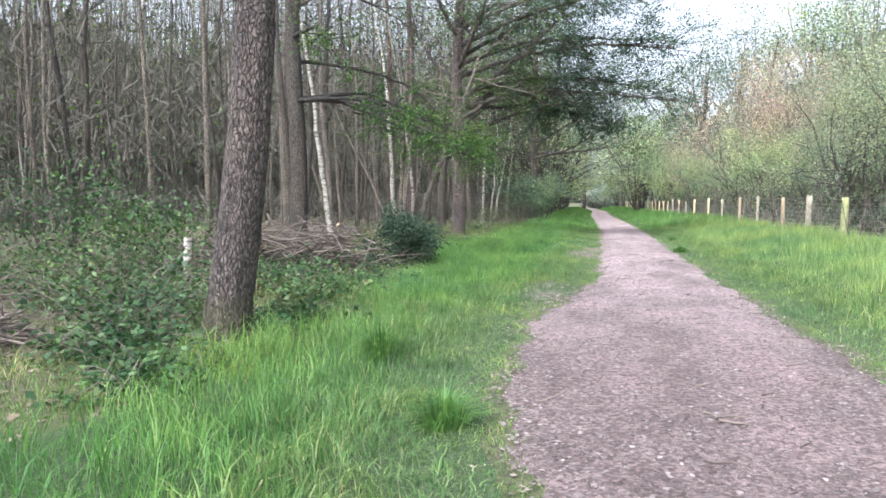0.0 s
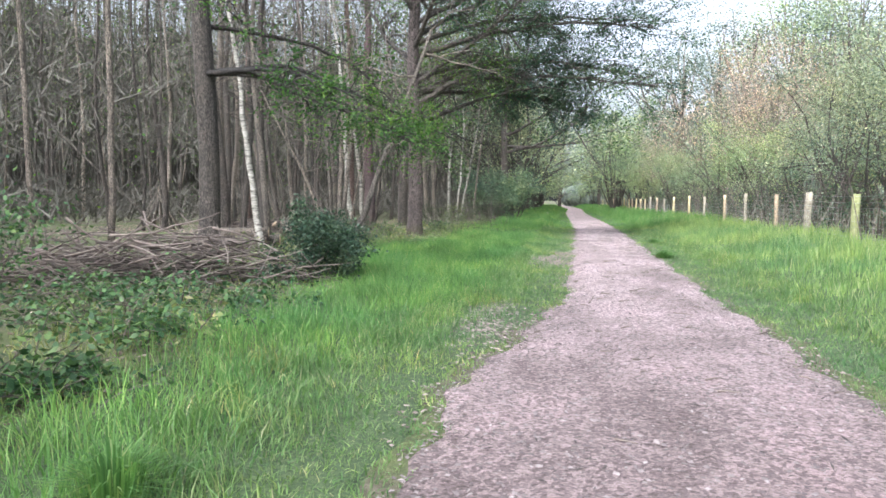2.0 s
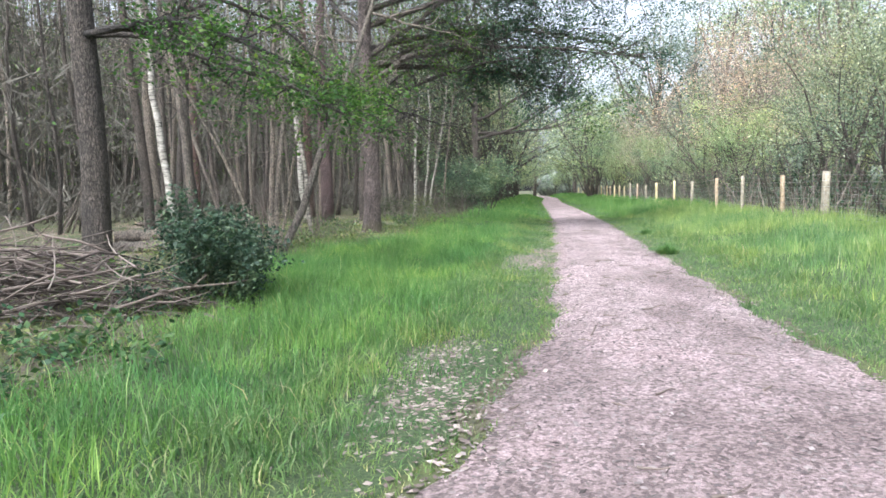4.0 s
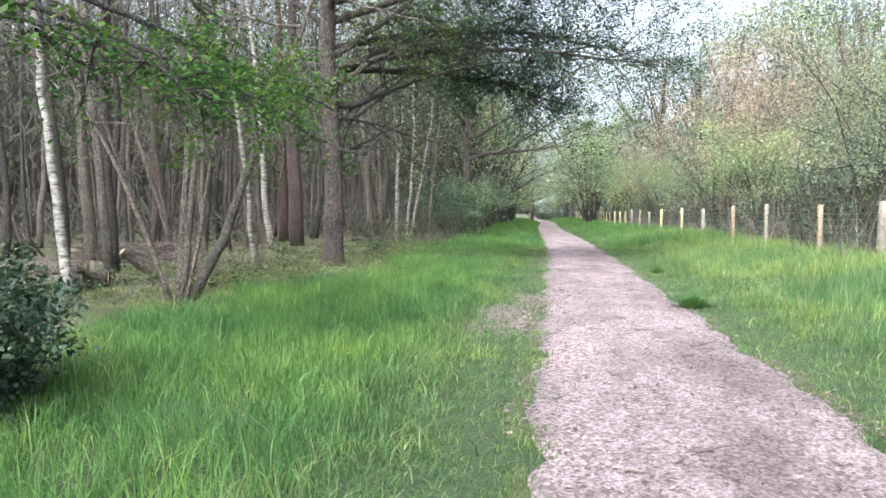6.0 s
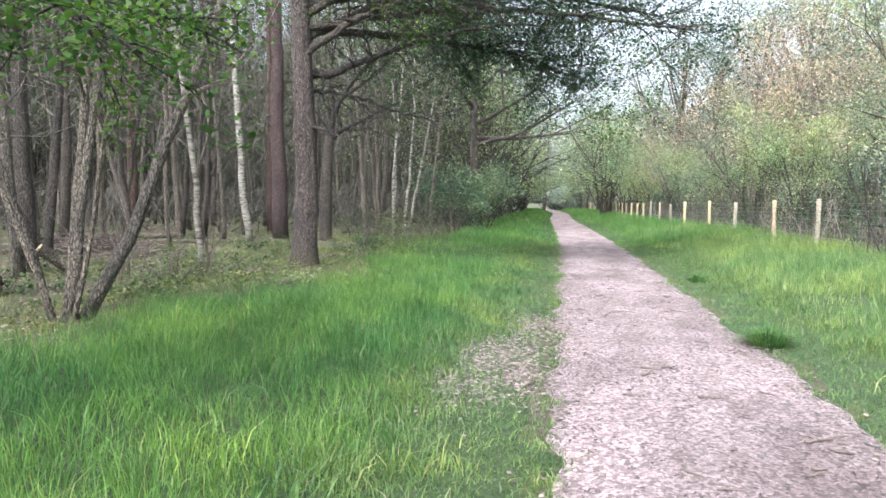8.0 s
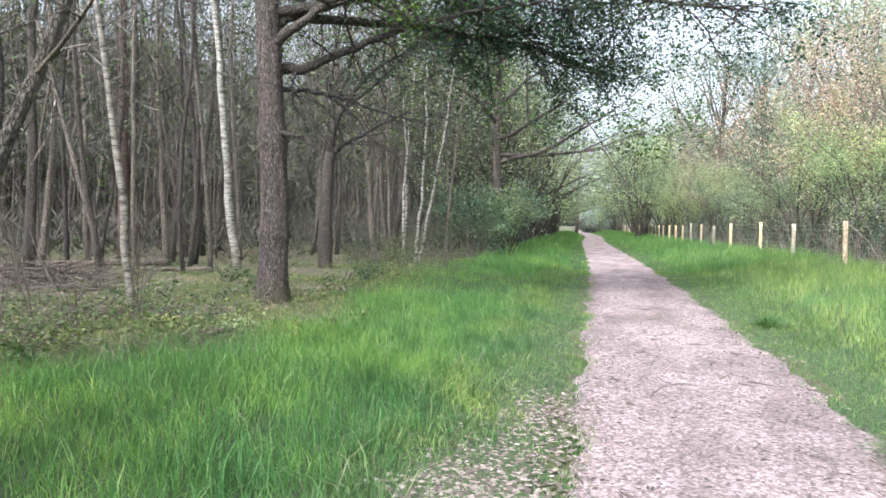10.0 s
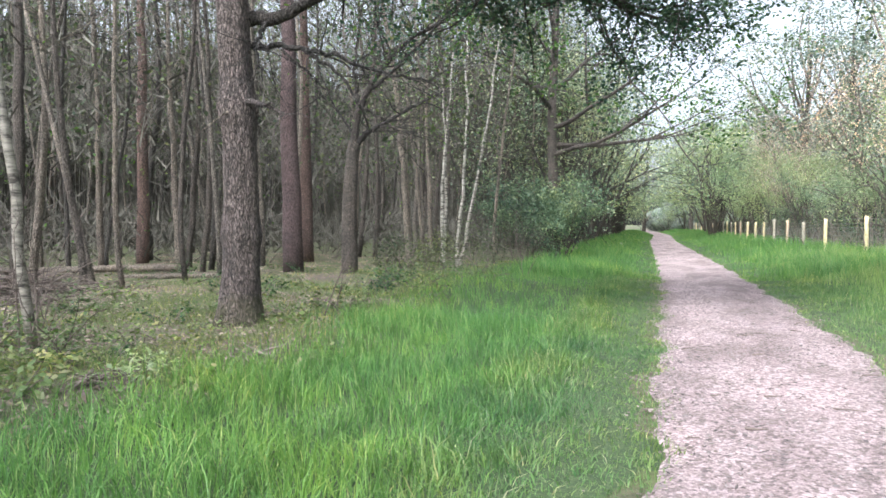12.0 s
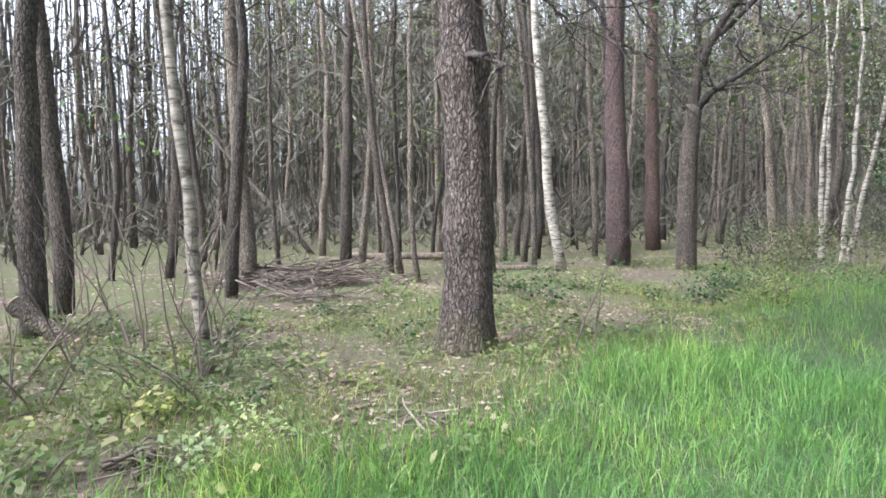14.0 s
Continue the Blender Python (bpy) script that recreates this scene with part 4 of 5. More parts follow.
# the long slanting pole and another that leans against its neighbours
for x, y, d in ((-17.5, 31.5, (-0.62, -0.3, 0.72)), (-10.9, 29.3, (-0.33, 0.1, 0.9))):
    g = Geo()
    tube(g, crooked(np.random.default_rng(4), (0, 0, -0.05), d, 6.5, 8, 0.015, 0), np.linspace(0.075, 0.04, 9), 8)
    t = thing("fallen_tree", x, y, float(land(x, y)), "thin pale fallen tree leaning on its neighbours", "tree")
    part("trunk", g, PALEBARK, t, smooth=True)

# many-stemmed hazel
rng = np.random.default_rng(37)
hazel = tree_at("hazel_tree", -5.0, 18.75, "many-stemmed hazel with grey spreading stems")
tips = []
for d, ln, r in (((0.3, 0.3, 0.9), 5.5, 0.08), ((-0.05, 0.2, 1), 5.0, 0.06), ((0.15, 0.1, 1), 5.5, 0.055), ((-0.3, 0.0, 0.95), 4.5, 0.04), ((-0.15, -0.1, 1), 4.0, 0.035), ((0.3, -0.05, 0.95), 4.2, 0.03)):
    g = Geo()
    pts = crooked(rng, np.array(d) * np.array([0.35, 0.35, 0]) + np.array([0, 0, -0.05]), d, ln, 10, 0.05, 0.02)
    tube(g, pts, np.linspace(r, r * 0.4, 11), 10, 0.03, rng)
    part("stem", g, PALEBARK, hazel, smooth=True)
    for k in (5, 7, 8, 9, 10):
        gb = Geo()
        limb(gb, tips, rng, pts[k], rng.normal(size=3) + np.array([0, 0, 0.6]), 1.4, r * 0.35, 1, 0.2, 0.03, 4, 4, 4)
        part("branch", gb, PALEBARK, hazel)

# ---------------------------------------------------------------- the wood behind: repeats of a few kinds
rng = np.random.default_rng(38)
kinds = []
for k in range(10):
    mat = [GREYBARK, PALEBARK, GREYBARK, PALEBARK, PALEBARK, GREYBARK, PALEBARK, GREYBARK, GREYBARK, PALEBARK][k]
    r = [0.1, 0.05, 0.14, 0.06, 0.07, 0.06, 0.045, 0.085, 0.05, 0.08][k]
    kinds.append(slim_tree("birch_tree" if mat is BIRCH else "tree", -22.0 - 1.3 * k, 8.0 + 4.7 * k, 12 + k % 4, r, (0.02 * (k % 3 - 1), 0.01), mat, "white birch in the wood" if mat is BIRCH else "slender bare woodland tree", 100 + k, "woodland trees", 0.35, 7, 1, sides=7, length=2.0, bow=0.18))
placed = []
while len(placed) < 360:
    y = rng.uniform(-3, 85)
    far = rng.uniform(0, 1) ** 1.25
    x = (-8.6 if y < 42 else -5.2) - (34 if y > 6 else 22) * far
    if y < 15 and x > -10.5:
        continue
    if 19 < y < 34 and x > -13 and rng.uniform() < 0.75:
        continue
    if any((x - a) ** 2 + (y - b) ** 2 < 0.5 for a, b in placed):
        continue
    if abs((x + 0.1) * 0.443 + (y - 20.4) * 0.897) < 0.6 and -15.5 < x:
        continue
    placed.append((x, y))
    s = rng.uniform(0.75, 1.2)
    m = pose(x, y, float(land(x, y)) - 0.03, rng.normal(0, 2.5), rng.normal(0, 2.5), rng.uniform(0, 360)) @ Matrix.Diagonal((s * rng.uniform(0.7, 1.2),) * 2 + (s, 1))
    copy_thing(kinds[int(rng.integers(0, 10))], m)

# fine twigs and far stems of the wood, seen as a brown mass
hz = Geo()
n = 5200
ang = rng.uniform(0, 1, n)
yy = rng.uniform(-45, 130, n)
xx = np.where(yy < 85, -34 - 30 * ang, -6 - 60 * ang)
h = rng.uniform(11, 22, n)
w = rng.uniform(0.04, 0.13, n)
zz = land(xx, yy)
keep = (yy > 46) | (yy < 18) | (rng.uniform(0, 1, n) < 0.35)
xx, yy, h, w, zz = xx[keep], yy[keep], h[keep], w[keep], zz[keep]
n = len(xx)
lx, ly = rng.normal(0, 0.05, n) * h, rng.normal(0, 0.05, n) * h
for ax in (0, 1):
    off = np.stack([w * (ax == 0), w * (ax == 1), 0 * w], 1)
    b = np.stack([xx, yy, zz], 1)
    t = b + np.stack([lx, ly, h], 1)
    v = np.stack([b - off, b + off, t + off * 0.4, t - off * 0.4], 1).reshape(-1, 3)
    hz.add(v, np.arange(n * 4).reshape(-1, 4))
n = 205000
yy = np.where(rng.uniform(0, 1, n) < 0.5, rng.uniform(-30, 120, n), rng.uniform(30, 110, n))
xx = (np.where(yy < 40, -11.5, -6.0)) - 45 * rng.uniform(0, 1, n) ** 1.3
zz = np.where(rng.uniform(0, 1, n) < 0.25, rng.uniform(0.0, 1.6, n), np.clip(rng.gamma(4.0, 2.2, n), 0.3, 19) * np.where(yy > 40, 1.25, 1.0))
keep = ((yy > 44) | (yy < 18) | (zz < 5) | (rng.uniform(0, 1, n) < 0.4)) & ((yy > 36) | (yy < 20) | (xx < -17) | (zz > 3))
xx, yy, zz = xx[keep], yy[keep], zz[keep]
n = len(xx)
dd = rng.normal(size=(n, 3))
dd[:, 2] = np.abs(dd[:, 2]) + 0.3
dd /= np.linalg.norm(dd, axis=1)[:, None]
ln = rng.uniform(0.3, 1.5, n)[:, None]
p = np.stack([xx, yy, zz], 1)
sd = np.cross(dd, rng.normal(size=(n, 3)))
sd /= np.linalg.norm(sd, axis=1)[:, None]
wd = 0.014 * (1 + np.abs(xx)[:, None] / 22)
v = np.stack([p - sd * wd, p + sd * wd, p + dd * ln + rng.normal(size=(n, 3)) * 0.05], 1).reshape(-1, 3)
hz.add(v, None, np.arange(n * 3).reshape(-1, 3))
tagged(new("far_woods", hz.mesh("far_woods", HAZE)), "brown mass of bare stems and twigs deep in the wood", "woods", kind="stuff")

# the wood's canopy beyond the oaks
cl = Geo()
n = 13500
yy = rng.uniform(32, 95, n)
xx = -4.2 - 0.02 * (yy - 30) - 34 * rng.uniform(0, 1, n) ** 1.4
zz = 3.2 + (12 + 0.13 * (yy - 32)) * rng.uniform(0, 1, n) ** 0.75
leaf_cloud(cl, rng, np.stack([xx, yy, zz], 1), 8, 0.5, 0.15)
tagged(new("woodland_canopy", cl.mesh("woodland_canopy", CANOPY)), "grey-green young leaves of the wood's canopy", "foliage", kind="stuff")

# sparse young leaves high in the wood
ul = Geo()
n = 7000
yy = rng.uniform(-10, 110, n)
xx = -12 - 42 * rng.uniform(0, 1, n)
zz = rng.uniform(0.4, 18, n)
leaf_cloud(ul, rng, np.stack([xx, yy, zz], 1), 4, 0.35, 0.13)
tagged(new("far_undergrowth", ul.mesh("far_undergrowth", OAKLEAF)), "scattered young green leaves deep in the wood", "foliage", kind="stuff")


# far woods that close the view beyond the trees
def far_wood(name, line, low, high, stops, label, seed):
    """A long uneven bank of far treetops, standing along a line on the ground."""
    rr = np.random.default_rng(seed)
    k, m = 150, 26
    base = bent([(x, y, 0) for x, y in line], k)
    along = np.linspace(0, 1, k)
    top = low + (high - low) * np.abs(np.sin(along * 23 + rr.uniform(0, 6)) * 0.5 + np.sin(along * 57 + rr.uniform(0, 6)) * 0.3 + np.sin(along * 9 + 1) * 0.4).clip(0, 1) + rr.normal(0, 0.5, k)
    f = np.linspace(0, 1, m)
    out = np.gradient(base, axis=0)
    out = np.stack([-out[:, 1], out[:, 0], 0 * along], 1)
    out /= np.linalg.norm(out, axis=1)[:, None]
    depth = 2.5 * np.sin(along * 80)[:, None] * np.sin(f * 11)[None, :] + 2.2 * np.sin(along * 37 + 2)[:, None] * np.sin(f * 6 + 1)[None, :] + rr.normal(0, 0.9, (k, m)) + 5 * (f ** 3)[None, :]
    v = base[:, None, :] + out[:, None, :] * depth[:, :, None]
    v[:, :, 2] = -0.5 + top[:, None] * f[None, :] + rr.normal(0, 0.25, (k, m))
    i, j = np.meshgrid(np.arange(k - 1), np.arange(m - 1), indexing="ij")
    i, j = i.ravel(), j.ravel()
    g = Geo()
    g.add(v.reshape(-1, 3), np.stack([i * m + j, (i + 1) * m + j, (i + 1) * m + j + 1, i * m + j + 1], 1))
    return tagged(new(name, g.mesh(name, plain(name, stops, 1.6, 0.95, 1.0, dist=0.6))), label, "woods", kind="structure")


# sheet for the distant woods, its grey-green paled to hold the haze
far_wood("backdrop_green", [(0, 158), (4, 128), (16, 108), (34, 98), (52, 80), (62, 50), (64, 20), (60, -20)], 13, 21, [(0.3, (0.1, 0.125, 0.1)), (0.5, (0.19, 0.225, 0.185)), (0.7, (0.31, 0.345, 0.29))], "grey-green distant woods with the haze put into the colour", 71)
# dark sheet behind the stems; the shade of the deep wood is its colour
far_wood("backdrop_brown", [(-62, 62), (-50, 84), (-34, 104), (-18, 120), (-8, 146)], 19, 25, [(0.3, (0.035, 0.036, 0.028)), (0.5, (0.075, 0.074, 0.058)), (0.7, (0.13, 0.128, 0.1))], "dark brown sheet with the dimness of the deep wood in its colour", 72)


# ---------------------------------------------------------------- leafy trees and shrubs
def shrub(name, x, y, h, wide, leaf, label, seed, stems=6, per=10, size=0.08, spread=0.22, bark_=GREYBARK, category="shrub", group="", low=0.25, depth=2):
    rr = np.random.default_rng(seed)
    t = thing(name, x, y, float(land(x, y)) - 0.03, label, category, group)
    tips = []
    for k in range(stems):
        a = 6.28 * k / stems + rr.uniform(-0.4, 0.4)
        out = rr.uniform(0.15, 0.9) * wide / h
        g = Geo()
        limb(g, tips, rr, (0.12 * np.cos(a), 0.12 * np.sin(a), -0.05), (out * np.cos(a), out * np.sin(a), 1), h * rr.uniform(0.55, 0.75), 0.012 * h * rr.uniform(0.7, 1.2), depth, 0.13, 0.03, 4, 4, 4, 0.95)
        part("stem", g, bark_, t)
    tips = np.array([p for p in tips if p[2] > low * h])
    g = Geo()
    leaf_cloud(g, rr, tips, per, spread, size, 0.4)
    part("crown", g, leaf, t)
    return t


sallow = [shrub("sallow_bush", 8.6, 26.0, 5.2, 2.6, SALLOW, "pale grey-green sallow bush behind the fence", 201, per=34, size=0.068, spread=0.25, group="sallows", low=0.3),
          shrub("sallow_bush", 9.2, 31.0, 5.8, 2.6, SALLOW, "pale grey-green sallow bush behind the fence", 202, per=34, size=0.068, spread=0.25, group="sallows", low=0.3)]
fresh = [shrub("hawthorn_bush", 8.2, 38.5, 4.4, 2.6, FRESH, "bright fresh green hawthorn bush behind the fence", 203, per=36, size=0.07, spread=0.25, group="hawthorns", low=0.22),
         shrub("hawthorn_bush", 8.0, 44.0, 4.6, 2.6, FRESH, "bright fresh green hawthorn bush behind the fence", 204, per=36, size=0.07, spread=0.25, group="hawthorns", low=0.22)]
rng = np.random.default_rng(39)


def again(ob, x, y, s, squash=1.0):
    return copy_thing(ob, pose(x, y, float(land(x, y)) - 0.03, 0, 0, rng.uniform(0, 360)) @ Matrix.Diagonal((s, s, s * squash, 1)))


for x, y, s in ((8.3, 21.0, 0.9), (8.9, 16.2, 1.0), (11.5, 23.5, 1.2), (11.8, 28.5, 1.15), (12.5, 34.0, 1.2), (9.4, 34.8, 0.8), (12.0, 19.0, 1.1), (13.0, 40.0, 1.1)):
    again(sallow[int(rng.integers(0, 2))], x, y, s)
for x, y, s in ((7.9, 50.0, 0.75), (7.2, 55.0, 0.8), (7.6, 60.0, 0.9), (6.6, 66.0, 1.0), (11.4, 36.5, 0.9), (6.2, 72.0, 1.2), (5.8, 78.0, 1.3), (9.0, 70.0, 1.4)):
    again(fresh[int(rng.integers(0, 2))], x, y, s)

buff = shrub("willow_tree", 9.2, 49.0, 8.2, 3.4, BUFF, "buff-pink tree in bud behind the hawthorns", 205, 8, 40, 0.075, 0.42, PALEBARK, "tree", "budding trees", 0.4)
again(buff, 12.5, 52.0, 1.15)
again(buff, 10.8, 43.5, 0.95)
again(buff, 7.6, 64.0, 0.85)


def crown_tree(name, x, y, h, wide, leaf, label, seed, clumps=70, per=104, size=0.2, low=0.22, group="tall trees"):
    """A broad tree: trunk, limbs that reach into the crown, and a crown of many uneven leafy clumps."""
    rr = np.random.default_rng(seed)
    t = thing(name, x, y, float(land(x, y)) - 0.05, label, "tree", group)
    g = Geo()
    stem = crooked(rr, (0, 0, -0.1), (0, 0, 1), h * 0.8, 9, 0.04, 0.02)
    tube(g, stem, np.linspace(0.02 * h, 0.004 * h, 10), 9, 0.03, rr)
    part("trunk", g, GREYBARK, t, smooth=True)
    c = rr.normal(size=(clumps, 3))
    c /= np.linalg.norm(c, axis=1)[:, None]
    c *= (rr.uniform(0.25, 1, clumps) ** 0.5)[:, None]
    taper = 1 - 0.35 * np.clip(c[:, 2], 0, 1)
    c = np.stack([c[:, 0] * wide * taper, c[:, 1] * wide * taper, h * (low + (1 - low) * (0.5 + 0.5 * c[:, 2]))], 1)
    leaves = Geo()
    for k in range(clumps):
        i = int(np.clip(c[k, 2] / h * 9 - 1.5, 1, 8))
        if k % 3 == 0:
            g = Geo()
            mid = (stem[i] + c[k]) / 2 + rr.normal(0, 0.03 * h, 3)
            tube(g, bent([stem[i], mid, c[k]], 8), np.linspace(0.006 * h, 0.0015 * h, 8), 5, cap=False)
            part("limb", g, PALEBARK, t, smooth=True)
        sub = c[k] + rr.normal(size=(8, 3)) * np.array([0.1, 0.1, 0.07]) * wide
        leaf_cloud(leaves, rr, sub, int(per / 8), 0.06 * wide, size, 0.4)
    part("crown", leaves, leaf, t)
    return t


tall = crown_tree("tall_tree", 17.0, 68.0, 19.0, 6.5, FRESH, "tall green tree with a broad spring crown", 206)
# the next two trees carry distance haze in their leaf colour
tall2 = crown_tree("tall_tree", 25.0, 52.0, 18.0, 6.5, HAZYLEAF, "tall tree with a broad spring crown, leaf colour greyed for haze", 207)
tall3 = crown_tree("tall_tree", 17.5, 37.0, 12.0, 4.6, HAZYLEAF, "slender tree behind the bushes, leaf colour greyed for haze", 216, 54, 88, 0.14, 0.12)
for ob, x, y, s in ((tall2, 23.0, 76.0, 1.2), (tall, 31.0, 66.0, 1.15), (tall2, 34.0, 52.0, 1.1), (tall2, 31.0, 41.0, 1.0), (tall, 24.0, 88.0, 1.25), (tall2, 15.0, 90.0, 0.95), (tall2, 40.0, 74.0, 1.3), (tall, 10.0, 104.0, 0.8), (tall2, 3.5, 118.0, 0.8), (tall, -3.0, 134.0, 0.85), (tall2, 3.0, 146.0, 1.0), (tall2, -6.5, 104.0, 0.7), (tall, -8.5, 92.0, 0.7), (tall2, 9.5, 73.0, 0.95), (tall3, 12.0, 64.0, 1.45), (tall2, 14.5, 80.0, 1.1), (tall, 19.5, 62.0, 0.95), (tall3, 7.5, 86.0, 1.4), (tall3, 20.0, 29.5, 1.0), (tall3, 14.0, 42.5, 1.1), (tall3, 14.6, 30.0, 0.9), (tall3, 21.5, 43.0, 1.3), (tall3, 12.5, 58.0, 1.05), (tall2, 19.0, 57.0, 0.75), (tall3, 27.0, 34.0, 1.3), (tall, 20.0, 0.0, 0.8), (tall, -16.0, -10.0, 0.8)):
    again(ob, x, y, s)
# yellowish trees that meet over the far end of the path
yel = shrub("field_maple", 3.6, 76.0, 8.5, 4.0, FRESH, "yellow-green maple beside the far bend of the path", 208, 7, 13, 0.19, 0.6, GREYBARK, "tree", "far trees", 0.25)
for x, y, s in ((4.6, 84.0, 1.0), (-5.0, 84.0, 1.0), (-4.6, 96.0, 0.9), (4.4, 98.0, 1.0), (-5.2, 106.0, 0.8), (-5.5, 122.0, 0.8), (3.0, 126.0, 0.7)):
    again(yel, x, y, s)
for x, y, s in ((6.5, 92.0, 1.1), (7.5, 99.0, 1.2), (9.0, 107.0, 1.3), (5.0, 112.0, 1.2), (-3.5, 150.0, 1.3), (1.5, 150.0, 1.3), (-8.0, 146.0, 1.3), (5.5, 140.0, 1.3), (0.5, 132.0, 0.9)):
    again(fresh[0], x, y, s)
# left of the path, between the oaks and the far end
lft = shrub("ash_tree", -4.6, 54.0, 9.0, 3.6, SALLOW, "grey-green young tree crowding the path verge", 209, 7, 13, 0.15, 0.55, GREYBARK, "tree", "verge trees", 0.12)
for x, y, s in ((-5.0, 61.0, 1.2), (-4.9, 69.0, 1.25), (-5.6, 76.0, 1.2), (-7.5, 50.0, 1.0), (-7.0, 57.0, 1.2), (-4.4, 88.0, 1.2), (-3.9, 49.0, 0.85)):
    again(lft, x, y, s)

# gorse and low bushes on the left verge
gorse = shrub("gorse_bush", -2.9, 39.6, 2.2, 1.5, GORSE, "dark grey-green gorse bush on the verge", 210, 10, 18, 0.07, 0.14, GREYBARK, "shrub", "", 0.05)
again(gorse, -4.3, 41.5, 1.1)
again(gorse, -3.6, 43.0, 0.9)
broom = shrub("broom_bush", -3.3, 13.05, 0.85, 0.85, BROOM, "low dark green broom bush in the grass", 211, 16, 16, 0.045, 0.06, GREYBARK, "shrub", "", 0.05)
for k, (x, y, h) in enumerate([(-4.2, 34.5, 1.2), (-3.7, 37.0, 1.4), (-4.9, 33.0, 0.9), (-6.3, 34.2, 1.0)]):
    shrub("bramble_bush", x, y, h, 1.0, CANOPY, "straggling grey-green bramble at the wood's edge", 212 + k, 7, 4, 0.05, 0.12, TWIG, "bramble", "brambles", 0.1)
for k, (x, y, h, w) in enumerate([(-7.4, 10.9, 1.5, 1.3), (-9.6, 12.0, 1.9, 1.5), (-6.3, 10.4, 1.1, 1.0), (-11.5, 10.0, 2.2, 1.6)]):
    shrub("elder_bush", x, y, h, w, BRAMBLE, "leafy green bush at the edge of the wood", 230 + k, 7, 4, 0.07, 0.2, GREYBARK, "shrub", "green bushes", 0.1)
# bare brush behind the fence
rng = np.random.default_rng(40)
for k in range(52):
    y = 15 + 2.2 * (k % 26) + 1.1 * (k // 26)
    x = float(fence_x(y)) + rng.uniform(0.7, 1.6) + 1.9 * (k // 26)
    g = Geo()
    for q in range(16):
        b = np.array([rng.normal(0, 0.5), rng.normal(0, 0.7), 0])
        tube(g, crooked(rng, b, (rng.normal(0, 0.3), rng.normal(0, 0.3), 1), rng.uniform(0.8, 2.2), 5, 0.12, 0.0), np.linspace(0.014, 0.005, 6), 4, cap=False)
    t = thing("thicket", x, y, float(land(x, y)), "tangle of bare brown stems and dark leaves behind the fence", "thicket", "thickets")
    tagged(part("tangle", g, TWIG if k % 3 else PALEBARK, t), kind="stuff")
    g = Geo()
    leaf_cloud(g, rng, rng.normal(size=(60, 3)) * np.array([0.55, 0.9, 0.4]) + np.array([0.4, 0, 0.75]), 9, 0.16, 0.07)
    part("leaves", g, BROOM, t)


# ---------------------------------------------------------------- brush, brambles, logs
STICKS = []
for k in range(6):
    g = Geo()
    rr = np.random.default_rng(800 + k)
    ln = 0.6 + 0.16 * k
    tube(g, crooked(rr, (-ln / 2, 0, 0), (1, 0, 0), ln, 6, 0.1, 0), np.linspace(0.016, 0.007, 7), 5)
    STICKS.append(g.mesh("stick", TWIG))


def brush_pile(x, y, lx, ly, h, n, label, seed, turn=0):
    rr = np.random.default_rng(seed)
    t = thing("brush_pile", x, y, float(land(x, y)) - 0.02, label, "brush pile", "brush piles")
    t.rotation_euler = (0, 0, radians(turn))
    g = Geo()
    for k in range(n):
        q = rr.normal(0, 0.42, 2)
        z = h * max(0.02, (1 - 0.55 * (q ** 2).sum() / 0.5)) * rr.uniform(0.05, 1.0)
        a = rr.normal(0, 0.9) + (0 if rr.uniform() < 0.7 else 1.5)
        d = (np.cos(a), np.sin(a), rr.normal(0, 0.22))
        ln = rr.uniform(0.3, 1.3) * min(1.0, 0.1 + 0.7 * lx)
        p = np.array([q[0] * lx, q[1] * ly, z]) - np.array(d) * ln * 0.5
        tube(g, crooked(rr, p, d, ln, 4, 0.13, -0.02), np.linspace(1, 0.4, 5) * rr.uniform(0.004, 0.013), 4, cap=False)
    tagged(part("brushwood", g, TWIG, t), kind="stuff")
    for k in range(min(48, n // 5)):
        q = rr.normal(0, 0.36, 2)
        z = h * max(0.1, (1 - 0.55 * (q ** 2).sum() / 0.5)) * rr.uniform(0.7, 1.08)
        ob = new("stick", STICKS[k % 6])
        ob.parent = t
        ob.matrix_local = pose(q[0] * lx, q[1] * ly, z, rr.uniform(0, 360), rr.normal(0, 14), rr.normal(0, 50)) @ Matrix.Scale(min(1.0, 0.75 * lx), 4)
    return t


brush_pile(-4.9, 12.2, 2.4, 0.9, 0.78, 680, "long heap of cut grey-brown branches", 301, 12)
brush_pile(-6.9, 12.6, 1.6, 0.9, 0.5, 260, "long heap of cut grey-brown branches", 302, 5)
brush_pile(-4.9, 5.5, 0.9, 0.7, 0.45, 240, "heap of reddish dead bracken and sticks", 303)
brush_pile(-11.0, 27.3, 2.2, 0.9, 0.42, 420, "low heap of dark brushwood in the clearing", 304, 40)
brush_pile(-9.0, 26.0, 1.2, 0.5, 0.15, 90, "scattered sticks in the clearing", 305, 20)
brush_pile(-8.6, 20.6, 1.0, 0.7, 0.2, 110, "scattered sticks by the logs", 306, 60)

g = Geo()
rng = np.random.default_rng(41)
den = thing("stick_den", -14.8, 27.5, float(land(-14.8, 27.5)), "tepee of pale poles leaning together in the wood", "stick den")
for k in range(13):
    a = 6.28 * k / 13
    g = Geo()
    p0, p1 = np.array([0.85 * np.cos(a), 0.85 * np.sin(a), -0.03]), np.array([-0.12 * np.cos(a), -0.12 * np.sin(a), 1.5 + rng.normal(0, 0.12)])
    tube(g, [p0, (p0 + p1) / 2 + rng.normal(0, 0.03, 3), p1], [0.035, 0.03, 0.02], 6)
    part("pole", g, PALEBARK, den)


